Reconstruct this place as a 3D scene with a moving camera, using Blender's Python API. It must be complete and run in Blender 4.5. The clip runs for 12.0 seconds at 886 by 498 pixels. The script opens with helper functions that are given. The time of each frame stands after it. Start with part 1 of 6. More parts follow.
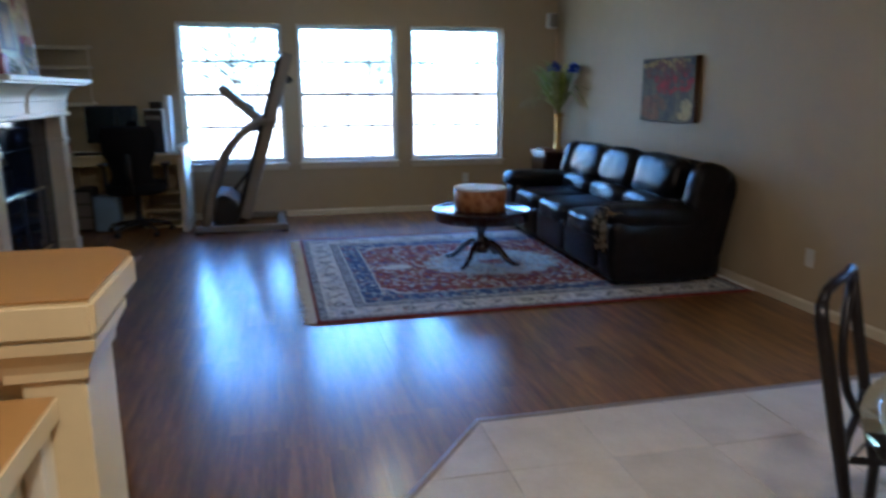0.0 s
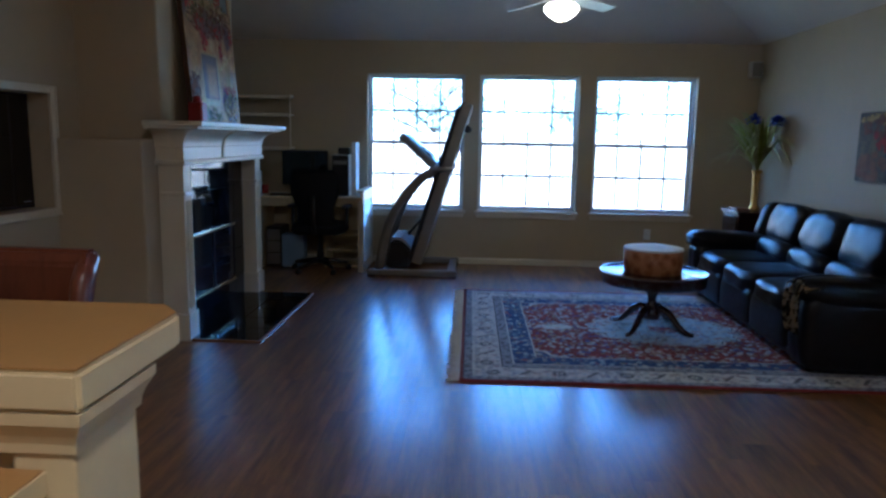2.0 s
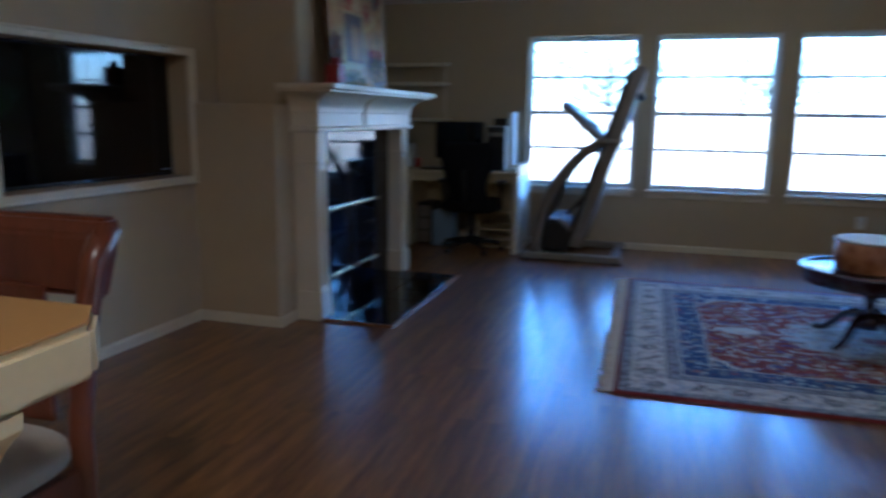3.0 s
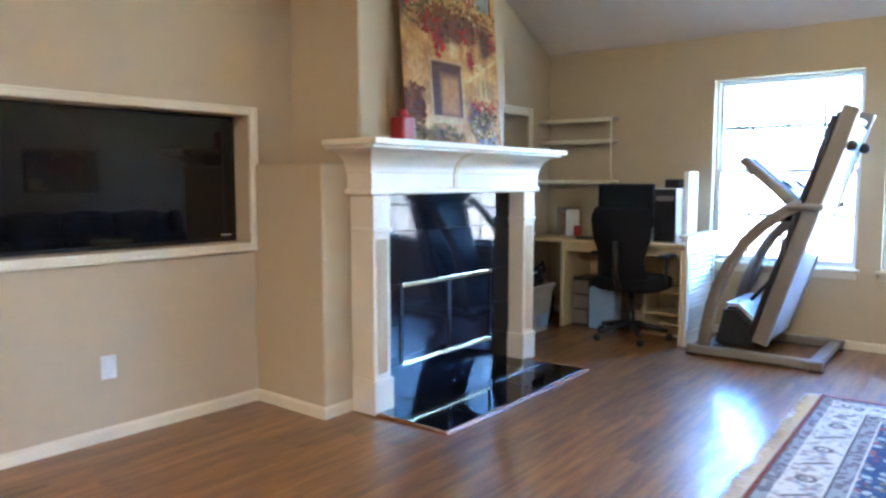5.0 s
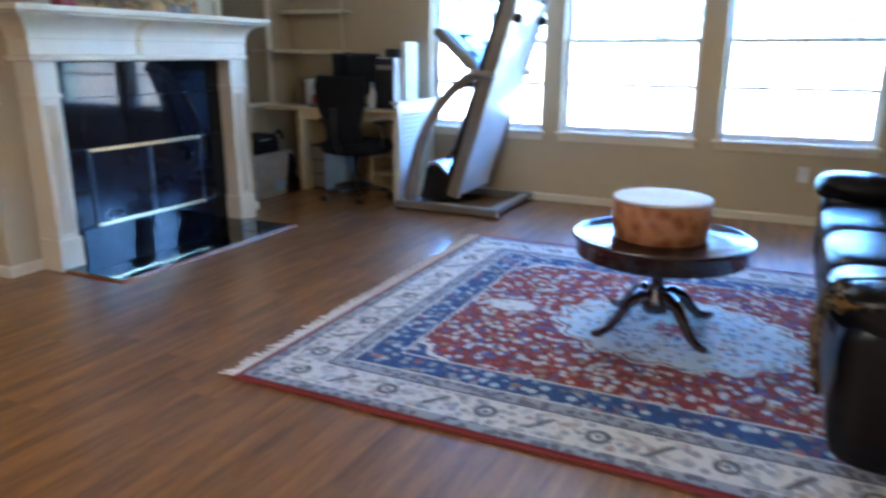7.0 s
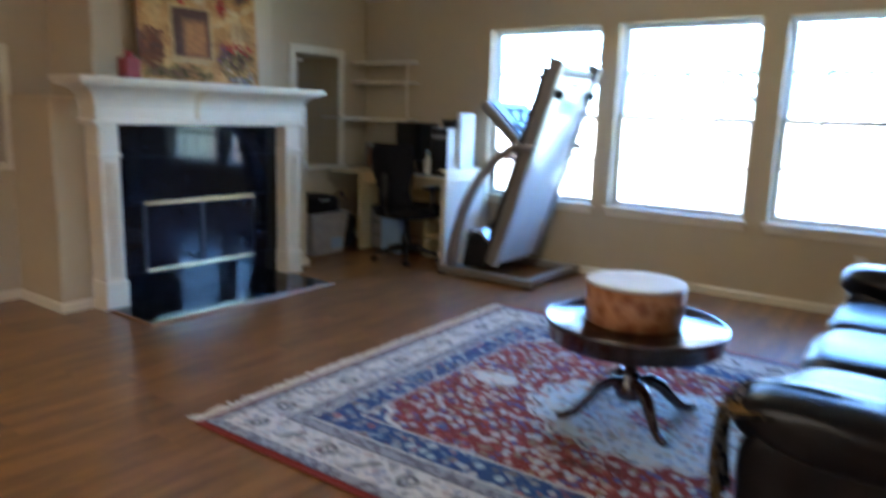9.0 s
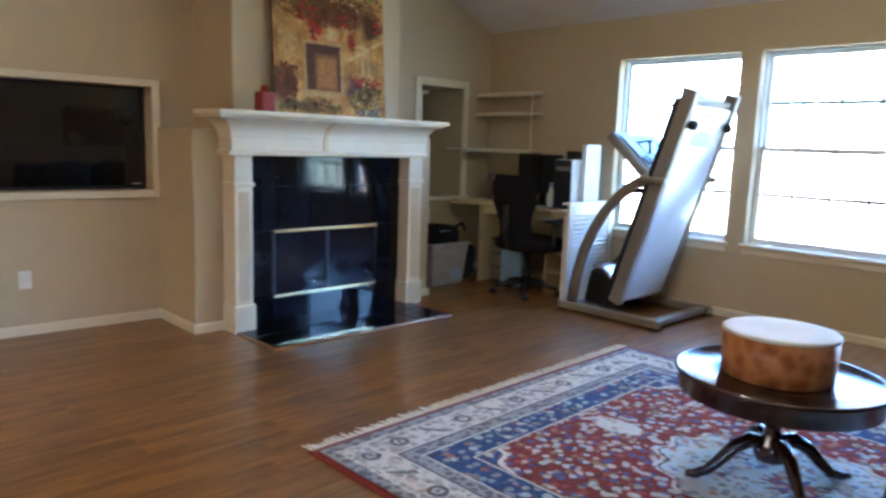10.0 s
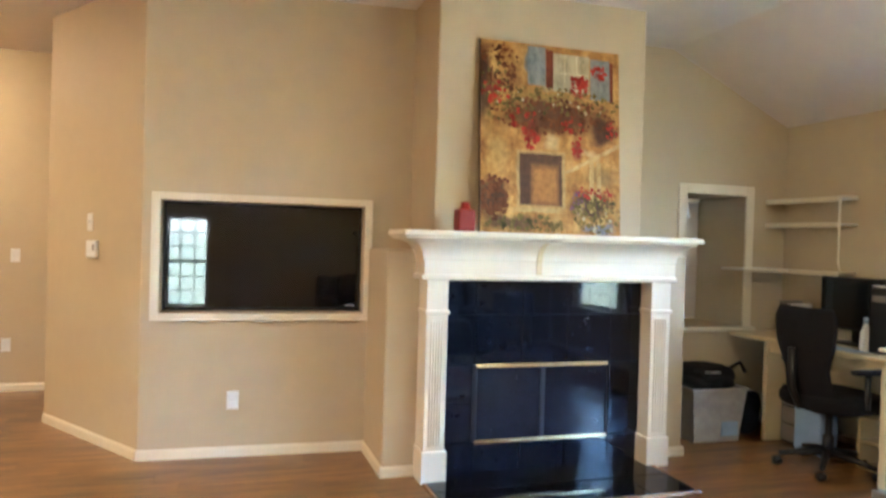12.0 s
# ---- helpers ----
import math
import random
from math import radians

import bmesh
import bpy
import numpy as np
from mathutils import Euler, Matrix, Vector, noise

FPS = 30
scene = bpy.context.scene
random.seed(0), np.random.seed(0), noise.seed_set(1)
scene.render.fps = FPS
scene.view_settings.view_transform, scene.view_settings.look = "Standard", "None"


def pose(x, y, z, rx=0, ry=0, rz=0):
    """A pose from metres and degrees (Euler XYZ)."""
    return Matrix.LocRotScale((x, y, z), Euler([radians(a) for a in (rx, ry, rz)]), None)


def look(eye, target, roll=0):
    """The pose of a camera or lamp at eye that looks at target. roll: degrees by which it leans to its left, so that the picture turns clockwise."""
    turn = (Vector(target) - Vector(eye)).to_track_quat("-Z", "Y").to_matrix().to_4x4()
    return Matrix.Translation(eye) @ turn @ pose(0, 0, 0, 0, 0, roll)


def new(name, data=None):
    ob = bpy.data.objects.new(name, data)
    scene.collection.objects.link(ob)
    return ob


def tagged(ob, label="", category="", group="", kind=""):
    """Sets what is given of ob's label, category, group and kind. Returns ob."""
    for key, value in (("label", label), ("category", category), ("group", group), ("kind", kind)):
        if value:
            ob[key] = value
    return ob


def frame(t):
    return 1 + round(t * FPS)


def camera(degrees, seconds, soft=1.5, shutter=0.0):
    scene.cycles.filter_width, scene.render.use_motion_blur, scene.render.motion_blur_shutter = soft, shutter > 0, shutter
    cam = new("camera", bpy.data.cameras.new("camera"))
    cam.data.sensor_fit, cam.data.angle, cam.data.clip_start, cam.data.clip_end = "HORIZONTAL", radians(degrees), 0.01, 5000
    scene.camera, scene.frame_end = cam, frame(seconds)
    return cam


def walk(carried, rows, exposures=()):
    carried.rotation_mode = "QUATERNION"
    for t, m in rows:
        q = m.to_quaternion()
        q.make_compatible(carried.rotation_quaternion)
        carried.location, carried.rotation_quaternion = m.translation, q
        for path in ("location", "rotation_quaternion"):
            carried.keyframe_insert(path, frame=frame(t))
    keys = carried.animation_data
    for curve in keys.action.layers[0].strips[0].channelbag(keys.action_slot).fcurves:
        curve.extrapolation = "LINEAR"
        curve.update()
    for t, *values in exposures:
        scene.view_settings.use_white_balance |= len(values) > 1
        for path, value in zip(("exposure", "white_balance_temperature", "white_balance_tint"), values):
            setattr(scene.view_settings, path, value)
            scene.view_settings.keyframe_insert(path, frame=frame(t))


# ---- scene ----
cam = camera(64.3, 12.0, 2.6, 0.5)
PATH = [
    (0, (0.144, 0.164, 1.365), (0.584, 2.066, 0.930), -0.11),
    (0.5, (0.170, 0.141, 1.354), (0.389, 2.099, 1.008), 0.87),
    (1, (0.253, 0.132, 1.379), (0.344, 2.105, 1.064), 2.07),
    (1.5, (0.326, 0.179, 1.379), (0.270, 2.159, 1.105), 1.73),
    (2, (0.397, 0.365, 1.386), (0.302, 2.339, 1.077), 1.01),
    (2.5, (0.423, 0.636, 1.375), (0.268, 2.595, 0.999), -0.60),
    (2.8, (0.398, 0.878, 1.299), (0.095, 2.816, 0.910), 0.50),
    (3, (0.438, 0.981, 1.295), (-0.122, 2.865, 0.923), 0.79),
    (3.2, (0.434, 1.102, 1.264), (-0.258, 2.917, 0.787), -0.35),
    (4.8, (0.895, 2.109, 1.255), (-0.257, 3.723, 0.995), 1.52),
    (5, (1.039, 2.227, 1.254), (-0.192, 3.792, 1.064), -0.01),
    (5.5, (1.334, 2.322, 1.321), (0.045, 3.829, 1.059), 2.25),
    (5.8, (1.493, 2.310, 1.257), (0.188, 3.808, 1.027), 1.16),
    (6, (1.587, 2.303, 1.256), (0.296, 3.811, 1.009), 0.05),
    (6.5, (2.001, 2.381, 1.274), (0.903, 4.022, 0.956), -1.37),
    (7, (2.164, 2.358, 1.226), (1.316, 4.090, 0.695), 0.24),
    (7.2, (2.246, 2.386, 1.253), (1.477, 4.151, 0.708), -0.88),
    (8.8, (2.788, 2.629, 1.255), (1.753, 4.276, 0.788), 1.44),
    (9, (2.757, 2.627, 1.297), (1.602, 4.217, 0.929), 1.86),
    (9.5, (2.718, 2.654, 1.329), (1.363, 4.107, 1.097), 1.78),
    (10, (2.691, 2.706, 1.304), (1.270, 4.082, 1.008), 1.90),
    (10.5, (2.559, 2.993, 1.347), (0.954, 4.157, 1.082), -0.10),
    (11, (2.522, 3.296, 1.375), (0.816, 4.322, 1.186), -0.33),
    (11.5, (2.409, 3.569, 1.365), (0.548, 4.283, 1.197), 1.73),
    (12, (2.359, 3.765, 1.411), (0.451, 4.365, 1.388), 1.64),
]
walk(cam, [(t, look(eye, target, roll)) for t, eye, target, roll in PATH],
     [(0.0, 4.15, 4250, 8), (1.5, 3.6, 3980, 8), (3.2, 3.85, 3960, 8), (4.8, 6.15, 4430, 8), (6.4, 6.2, 4350, 8), (7.0, 5.55, 4280, 8), (9.0, 5.2, 4540, 8), (10.5, 5.75, 4850, 8), (12.0, 6.45, 5080, 8)])

# world, sun, exposure -------------------------------------------------------
world = bpy.data.worlds.new("sky")
scene.world = world
world.use_nodes = True
_n = world.node_tree.nodes
_sky = _n.new("ShaderNodeTexSky")
_sky.sky_type = "NISHITA"
_sky.sun_disc = False
_sky.sun_elevation = radians(48)
_sky.sun_rotation = radians(215)
world.node_tree.links.new(_sky.outputs[0], _n["Background"].inputs[0])
_n["Background"].inputs[1].default_value = 0.15
_sun = bpy.data.lights.new("sun", "SUN")
_sun.energy, _sun.angle, _sun.color = 5.0, radians(0.55), (1.0, 0.95, 0.86)
sun = new("sun", _sun)
# the sun stands behind the house, over the street side
sun.matrix_world = look((-20, -30, 40), (0, 0, 0))


# materials --------------------------------------------------------------------
def srgb(r, g, b):
    return tuple(((c / 255) / 12.92 if c <= 10 else (((c / 255) + 0.055) / 1.055) ** 2.4) for c in (r, g, b)) + (1,)


class Nodes:
    """A short way to write a node material."""

    def __init__(self, name):
        self.m = bpy.data.materials.new(name)
        self.m.use_nodes = True
        self.t = self.m.node_tree
        self.b = self.t.nodes["Principled BSDF"]

    def add(self, kind, **inputs):
        n = self.t.nodes.new("ShaderNode" + kind)
        for k, v in inputs.items():
            self.put(n, k.replace("_", " "), v)
        return n

    def put(self, n, key, v):
        socket = n.inputs[int(key)] if key.isdigit() else n.inputs[key]
        if hasattr(v, "is_linked"):
            self.t.links.new(v, socket)
        else:
            socket.default_value = v

    def math(self, op, a, b=0.0, c=0.0):
        n = self.t.nodes.new("ShaderNodeMath")
        n.operation = op
        for i, v in enumerate((a, b, c)):
            self.put(n, str(i), v)
        return n.outputs[0]

    def mix(self, f, a, b, blend="MIX"):
        n = self.t.nodes.new("ShaderNodeMix")
        n.data_type, n.blend_type = "RGBA", blend
        for i, v in ((0, f), (6, a), (7, b)):
            self.put(n, str(i), v)
        return n.outputs[2]

    def ramp(self, f, stops, interp="LINEAR"):
        n = self.t.nodes.new("ShaderNodeValToRGB")
        n.color_ramp.interpolation = interp
        e = n.color_ramp.elements
        while len(e) < len(stops):
            e.new(0.5)
        for el, (p, c) in zip(e, stops):
            el.position, el.color = p, c if len(c) == 4 else (*c, 1)
        self.put(n, "0", f)
        return n.outputs[0]

    def coords(self, kind="Object", scale=(1, 1, 1)):
        tc = self.t.nodes.new("ShaderNodeTexCoord")
        mp = self.t.nodes.new("ShaderNodeMapping")
        mp.inputs["Scale"].default_value = scale
        self.t.links.new(tc.outputs[kind], mp.inputs[0])
        return mp.outputs[0]

    def noise(self, vec, scale, detail=4.0, rough=0.6):
        n = self.add("TexNoise", Vector=vec, Scale=scale, Detail=detail, Roughness=rough)
        return n.outputs["Fac"]

    def bump(self, h, strength=0.2, dist=0.01):
        n = self.add("Bump", Height=h, Strength=strength, Distance=dist)
        self.t.links.new(n.outputs[0], self.b.inputs["Normal"])

    def set(self, **kw):
        for k, v in kw.items():
            self.put(self.b, k.replace("_", " "), v)
        return self.m


def plain(name, col, rough=0.5, metal=0.0, var=0.12, scale=6.0, bump=0.1, fine=60.0, coat=0.0, spec=0.5, sheen=0.0):
    """Paint, plastic, metal, cloth: a colour that varies at two scales, with fine relief."""
    n = Nodes(name)
    v = n.coords()
    big, small = n.noise(v, scale), n.noise(v, fine, 3.0)
    dark = tuple(c * (1 - var) for c in col[:3]) + (1,)
    light = tuple(min(1, c * (1 + var)) for c in col[:3]) + (1,)
    f = n.math("ADD", n.math("MULTIPLY", big, 0.7), n.math("MULTIPLY", small, 0.3))
    n.bump(small, bump, 0.004)
    return n.set(Base_Color=n.ramp(f, [(0.3, dark), (0.7, light)]), Metallic=metal,
                 Roughness=n.math("ADD", rough - 0.05, n.math("MULTIPLY", big, 0.1)),
                 Coat_Weight=coat, Coat_Roughness=0.08, Specular_IOR_Level=spec, Sheen_Weight=sheen)


def wall_paint(name, col):
    n = Nodes(name)
    v = n.coords()
    orange_peel = n.noise(v, 140, 2.0)
    cloud = n.noise(v, 1.3, 3.0)
    marks = n.noise(v, 9, 5.0)
    c = n.ramp(n.math("ADD", n.math("MULTIPLY", cloud, 0.6), n.math("MULTIPLY", marks, 0.4)),
               [(0.3, tuple(x * 0.94 for x in col[:3])), (0.7, tuple(x * 1.04 for x in col[:3]))])
    n.bump(orange_peel, 0.25, 0.003)
    return n.set(Base_Color=c, Roughness=0.62, Specular_IOR_Level=0.3)


def wood(name, dark, light, along="Y", rough=0.35, coat=0.0, scale=1.0, per_piece=False, relief=0.06, coat_rough=0.12):
    n = Nodes(name)
    s = {"X": (1.2, 14, 14), "Y": (14, 1.2, 14), "Z": (14, 14, 1.2)}[along]
    v = n.coords("Object", tuple(k * scale for k in s))
    if per_piece:
        info = n.t.nodes.new("ShaderNodeObjectInfo")
        off = n.add("VectorMath")
        n.t.links.new(v, off.inputs[0])
        n.t.links.new(n.math("MULTIPLY", info.outputs["Random"], 60.0), off.inputs[1])
        v = off.outputs[0]
    grain = n.noise(v, 1.6, 8.0, 0.65)
    fine = n.noise(v, 9.0, 4.0, 0.7)
    f = n.math("ADD", n.math("MULTIPLY", grain, 0.75), n.math("MULTIPLY", fine, 0.25))
    c = n.ramp(f, [(0.32, dark), (0.5, tuple((a + b) / 2 for a, b in zip(dark, light))), (0.68, light)])
    if per_piece:
        tone = n.ramp(info.outputs["Random"], [(0.0, (0.86, 0.86, 0.86)), (1.0, (1.10, 1.08, 1.06))])
        c = n.mix(1.0, c, tone, "MULTIPLY")
    n.bump(fine, relief, 0.002)
    return n.set(Base_Color=c, Roughness=n.math("ADD", rough - 0.04, n.math("MULTIPLY", grain, 0.08)),
                 Coat_Weight=coat, Coat_Roughness=coat_rough)


def glass(name, tint=(1, 1, 1, 1), rough=0.0):
    n = Nodes(name)
    return n.set(Base_Color=tint, Roughness=rough, Transmission_Weight=1.0, IOR=1.45)


def emitter(name, col, strength):
    n = Nodes(name)
    return n.set(Base_Color=col, Emission_Color=col, Emission_Strength=strength)


M = {}
M["wall"] = wall_paint("beige wall paint", (0.51, 0.415, 0.265, 1))
M["ceiling"] = wall_paint("ceiling paint", (0.68, 0.61, 0.53, 1))
M["white"] = plain("white gloss paint", (0.71, 0.635, 0.48, 1), 0.32, var=0.05, bump=0.05)
M["cream"] = plain("cream cabinet paint", (0.64, 0.51, 0.27, 1), 0.4, var=0.05, bump=0.05)
M["vinyl"] = plain("white window vinyl", (0.75, 0.75, 0.74, 1), 0.35, var=0.04, bump=0.03)
M["floor"] = wood("laminate floor board", (0.085, 0.032, 0.006, 1), (0.33, 0.148, 0.027, 1), "Y", 0.55, 0.95, 0.9, True, 0.010, 0.215)
M["subfloor"] = plain("dark board joint", (0.03, 0.016, 0.009, 1), 0.7)
M["mahogany"] = wood("dark mahogany", (0.010, 0.004, 0.004, 1), (0.036, 0.012, 0.009, 1), "X", 0.22, 0.5)
M["mahogany_z"] = wood("dark mahogany upright", (0.012, 0.005, 0.004, 1), (0.045, 0.016, 0.011, 1), "Z", 0.22, 0.5)
M["cherry"] = wood("cherry stool wood", (0.06, 0.015, 0.006, 1), (0.16, 0.045, 0.016, 1), "Z", 0.3, 0.3)
M["laminate"] = plain("tan counter laminate", (0.38, 0.205, 0.05, 1), 0.38, var=0.08, scale=3, bump=0.03)
M["black_tile"] = plain("polished black granite", (0.005, 0.006, 0.009, 1), 0.05, var=0.5, scale=30, bump=0.010, fine=8, spec=0.30)
M["grout"] = plain("black grout", (0.012, 0.012, 0.013, 1), 0.8)
M["brass"] = plain("polished brass", (0.85, 0.68, 0.36, 1), 0.22, 1.0, var=0.08)
M["fire_glass"] = plain("smoked firebox glass", (0.009, 0.010, 0.014, 1), 0.05, var=0.3, bump=0.0, spec=0.3)
M["screen"] = plain("glossy black screen", (0.004, 0.004, 0.005, 1), 0.04, var=0.2, bump=0.0, spec=0.45)
M["black_plastic"] = plain("black plastic", (0.008, 0.008, 0.010, 1), 0.4)
M["black_cloth"] = plain("black mesh cloth", (0.007, 0.007, 0.010, 1), 0.85, fine=300, bump=0.4, spec=0.25)
M["grey_metal"] = plain("grey painted steel", (0.235, 0.21, 0.185, 1), 0.42, 0.2)
M["silver"] = plain("silver plastic sheet", (0.55, 0.56, 0.58, 1), 0.24, 0.3, var=0.06)
M["blue_plastic"] = plain("light blue console plastic", (0.30, 0.42, 0.60, 1), 0.3)
M["chrome"] = plain("chrome", (0.7, 0.7, 0.72, 1), 0.12, 1.0, var=0.03)
M["leather"] = None
M["tote"] = plain("cloudy plastic tote", (0.36, 0.34, 0.32, 1), 0.35, var=0.25, scale=9)
M["red_glaze"] = plain("red glazed ceramic", (0.24, 0.014, 0.010, 1), 0.42, coat=0.0)
M["iron"] = plain("dark wrought iron", (0.018, 0.015, 0.016, 1), 0.38, 0.6)
M["seat_cloth"] = plain("tan seat cloth", (0.33, 0.26, 0.17, 1), 0.85, fine=180, bump=0.5, sheen=0.2)
M["glass"] = glass("window glass")
M["table_glass"] = glass("green edged table glass", (0.82, 0.93, 0.88, 1))
M["lamp_glass"] = emitter("lit lamp glass", (1.0, 0.76, 0.40, 1), 1.9)
M["lamp_warm"] = emitter("warm ceiling fixture glass", (1.0, 0.66, 0.34, 1), 2.0)
M["blade"] = plain("pale fan blade", (0.55, 0.52, 0.46, 1), 0.4)
M["leaf"] = plain("green leaf", (0.38, 0.42, 0.09, 1), 0.5, var=0.4, scale=12)
M["dry_leaf"] = plain("pale reed leaf", (0.46, 0.47, 0.20, 1), 0.6, var=0.4, scale=12)
M["blue_flower"] = plain("blue silk petals", (0.07, 0.12, 0.62, 1), 0.7, var=0.4, scale=30)
M["gold"] = plain("aged gold metal", (0.45, 0.27, 0.07, 1), 0.3, 0.9, var=0.3, scale=14)
M["throw"] = None
M["paper"] = plain("white paper", (0.75, 0.75, 0.73, 1), 0.7)
M["book"] = plain("brown book cover", (0.20, 0.09, 0.05, 1), 0.6)
M["grass"] = plain("lawn", (0.18, 0.19, 0.11, 1), 0.9, var=0.4, scale=1.5, bump=0.8)
M["fence"] = wood("weathered fence board", (0.20, 0.15, 0.11, 1), (0.42, 0.34, 0.26, 1), "Z", 0.8)
M["bark"] = plain("bark", (0.08, 0.06, 0.045, 1), 0.9, var=0.4, scale=8, bump=0.9)
M["tree_leaf"] = plain("tree foliage", (0.30, 0.34, 0.27, 1), 0.7, var=0.3, scale=2)
M["tree_leaf"].node_tree.nodes["Principled BSDF"].inputs["Transmission Weight"].default_value = 0.55


def tile_material():
    n = Nodes("beige ceramic tile")
    info = n.t.nodes.new("ShaderNodeObjectInfo")
    v = n.coords()
    cloud, speck = n.noise(v, 5, 5.0), n.noise(v, 60, 3.0)
    c = n.ramp(n.math("ADD", n.math("MULTIPLY", cloud, 0.7), n.math("MULTIPLY", speck, 0.3)),
               [(0.3, (0.60, 0.52, 0.40)), (0.7, (0.76, 0.68, 0.55))])
    tone = n.ramp(info.outputs["Random"], [(0.0, (0.92, 0.92, 0.92)), (1.0, (1.06, 1.05, 1.04))])
    n.bump(speck, 0.08, 0.003)
    return n.set(Base_Color=n.mix(1.0, c, tone, "MULTIPLY"), Roughness=0.34)


M["tile"] = tile_material()


def leather_material():
    n = Nodes("black leather")
    v = n.coords()
    pore = n.add("TexVoronoi", Vector=v, Scale=170.0).outputs["Distance"]
    fold = n.noise(v, 5, 3.0, 0.5)
    crease = n.noise(v, 22, 4.0, 0.6)
    h = n.math("ADD", n.math("MULTIPLY", pore, 0.15), n.math("ADD", n.math("MULTIPLY", fold, 1.0), n.math("MULTIPLY", crease, 0.35)))
    n.bump(h, 0.12, 0.022)
    return n.set(Base_Color=n.ramp(crease, [(0.3, (0.003, 0.003, 0.005)), (0.8, (0.008, 0.008, 0.011))]),
                 Roughness=n.math("ADD", 0.25, n.math("MULTIPLY", crease, 0.12)), Specular_IOR_Level=0.27)


M["leather"] = leather_material()


THROW_HEM, THROW_DROP = 4.575, 2.352


def throw_material():
    n = Nodes("patterned throw cloth")
    v = n.coords("Object", (9, 9, 9))
    wave = n.add("TexWave", Vector=v, Scale=1.0, Distortion=9.0, Detail=2.0).outputs["Fac"]
    c = n.ramp(wave, [(0.0, (0.006, 0.006, 0.006)), (0.70, (0.009, 0.009, 0.008)), (0.94, (0.016, 0.018, 0.014)), (0.99, (0.06, 0.05, 0.03))])
    # one gold stripe follows the outer hem
    y = n.add("SeparateXYZ", Vector=n.coords()).outputs[1]
    hem = n.math("ABSOLUTE", n.math("SUBTRACT", n.math("ADD", y, n.math("MULTIPLY", n.noise(n.coords(), 8.0), 0.03)), THROW_HEM))
    c = n.mix(n.math("LESS_THAN", hem, 0.014), c, (0.19, 0.105, 0.024, 1))
    # the hanging end is woven in tan figures
    x = n.add("SeparateXYZ", Vector=n.coords()).outputs[0]
    figure = n.math("GREATER_THAN", n.noise(n.coords(), 26.0, 3.0), 0.5)
    c = n.mix(n.math("MULTIPLY", n.math("LESS_THAN", x, THROW_DROP), figure), c, (0.20, 0.15, 0.085, 1))
    n.bump(n.noise(v, 40, 2.0), 0.5, 0.004)
    return n.set(Base_Color=c, Roughness=0.85, Specular_IOR_Level=0.2)


M["throw"] = throw_material()


def drum_material():
    n = Nodes("printed copper hatbox paper")
    v = n.coords("Object", (1, 1, 1))
    blot = n.noise(v, 14, 5.0, 0.6)
    cells = n.add("TexVoronoi", Vector=v, Scale=16.0).outputs["Distance"]
    f = n.math("ADD", n.math("MULTIPLY", blot, 0.7), n.math("MULTIPLY", cells, 0.5))
    c = n.ramp(f, [(0.3, (0.15, 0.042, 0.014)), (0.5, (0.32, 0.115, 0.035)), (0.68, (0.47, 0.22, 0.08))])
    return n.set(Base_Color=c, Roughness=0.42)


M["drum"] = drum_material()


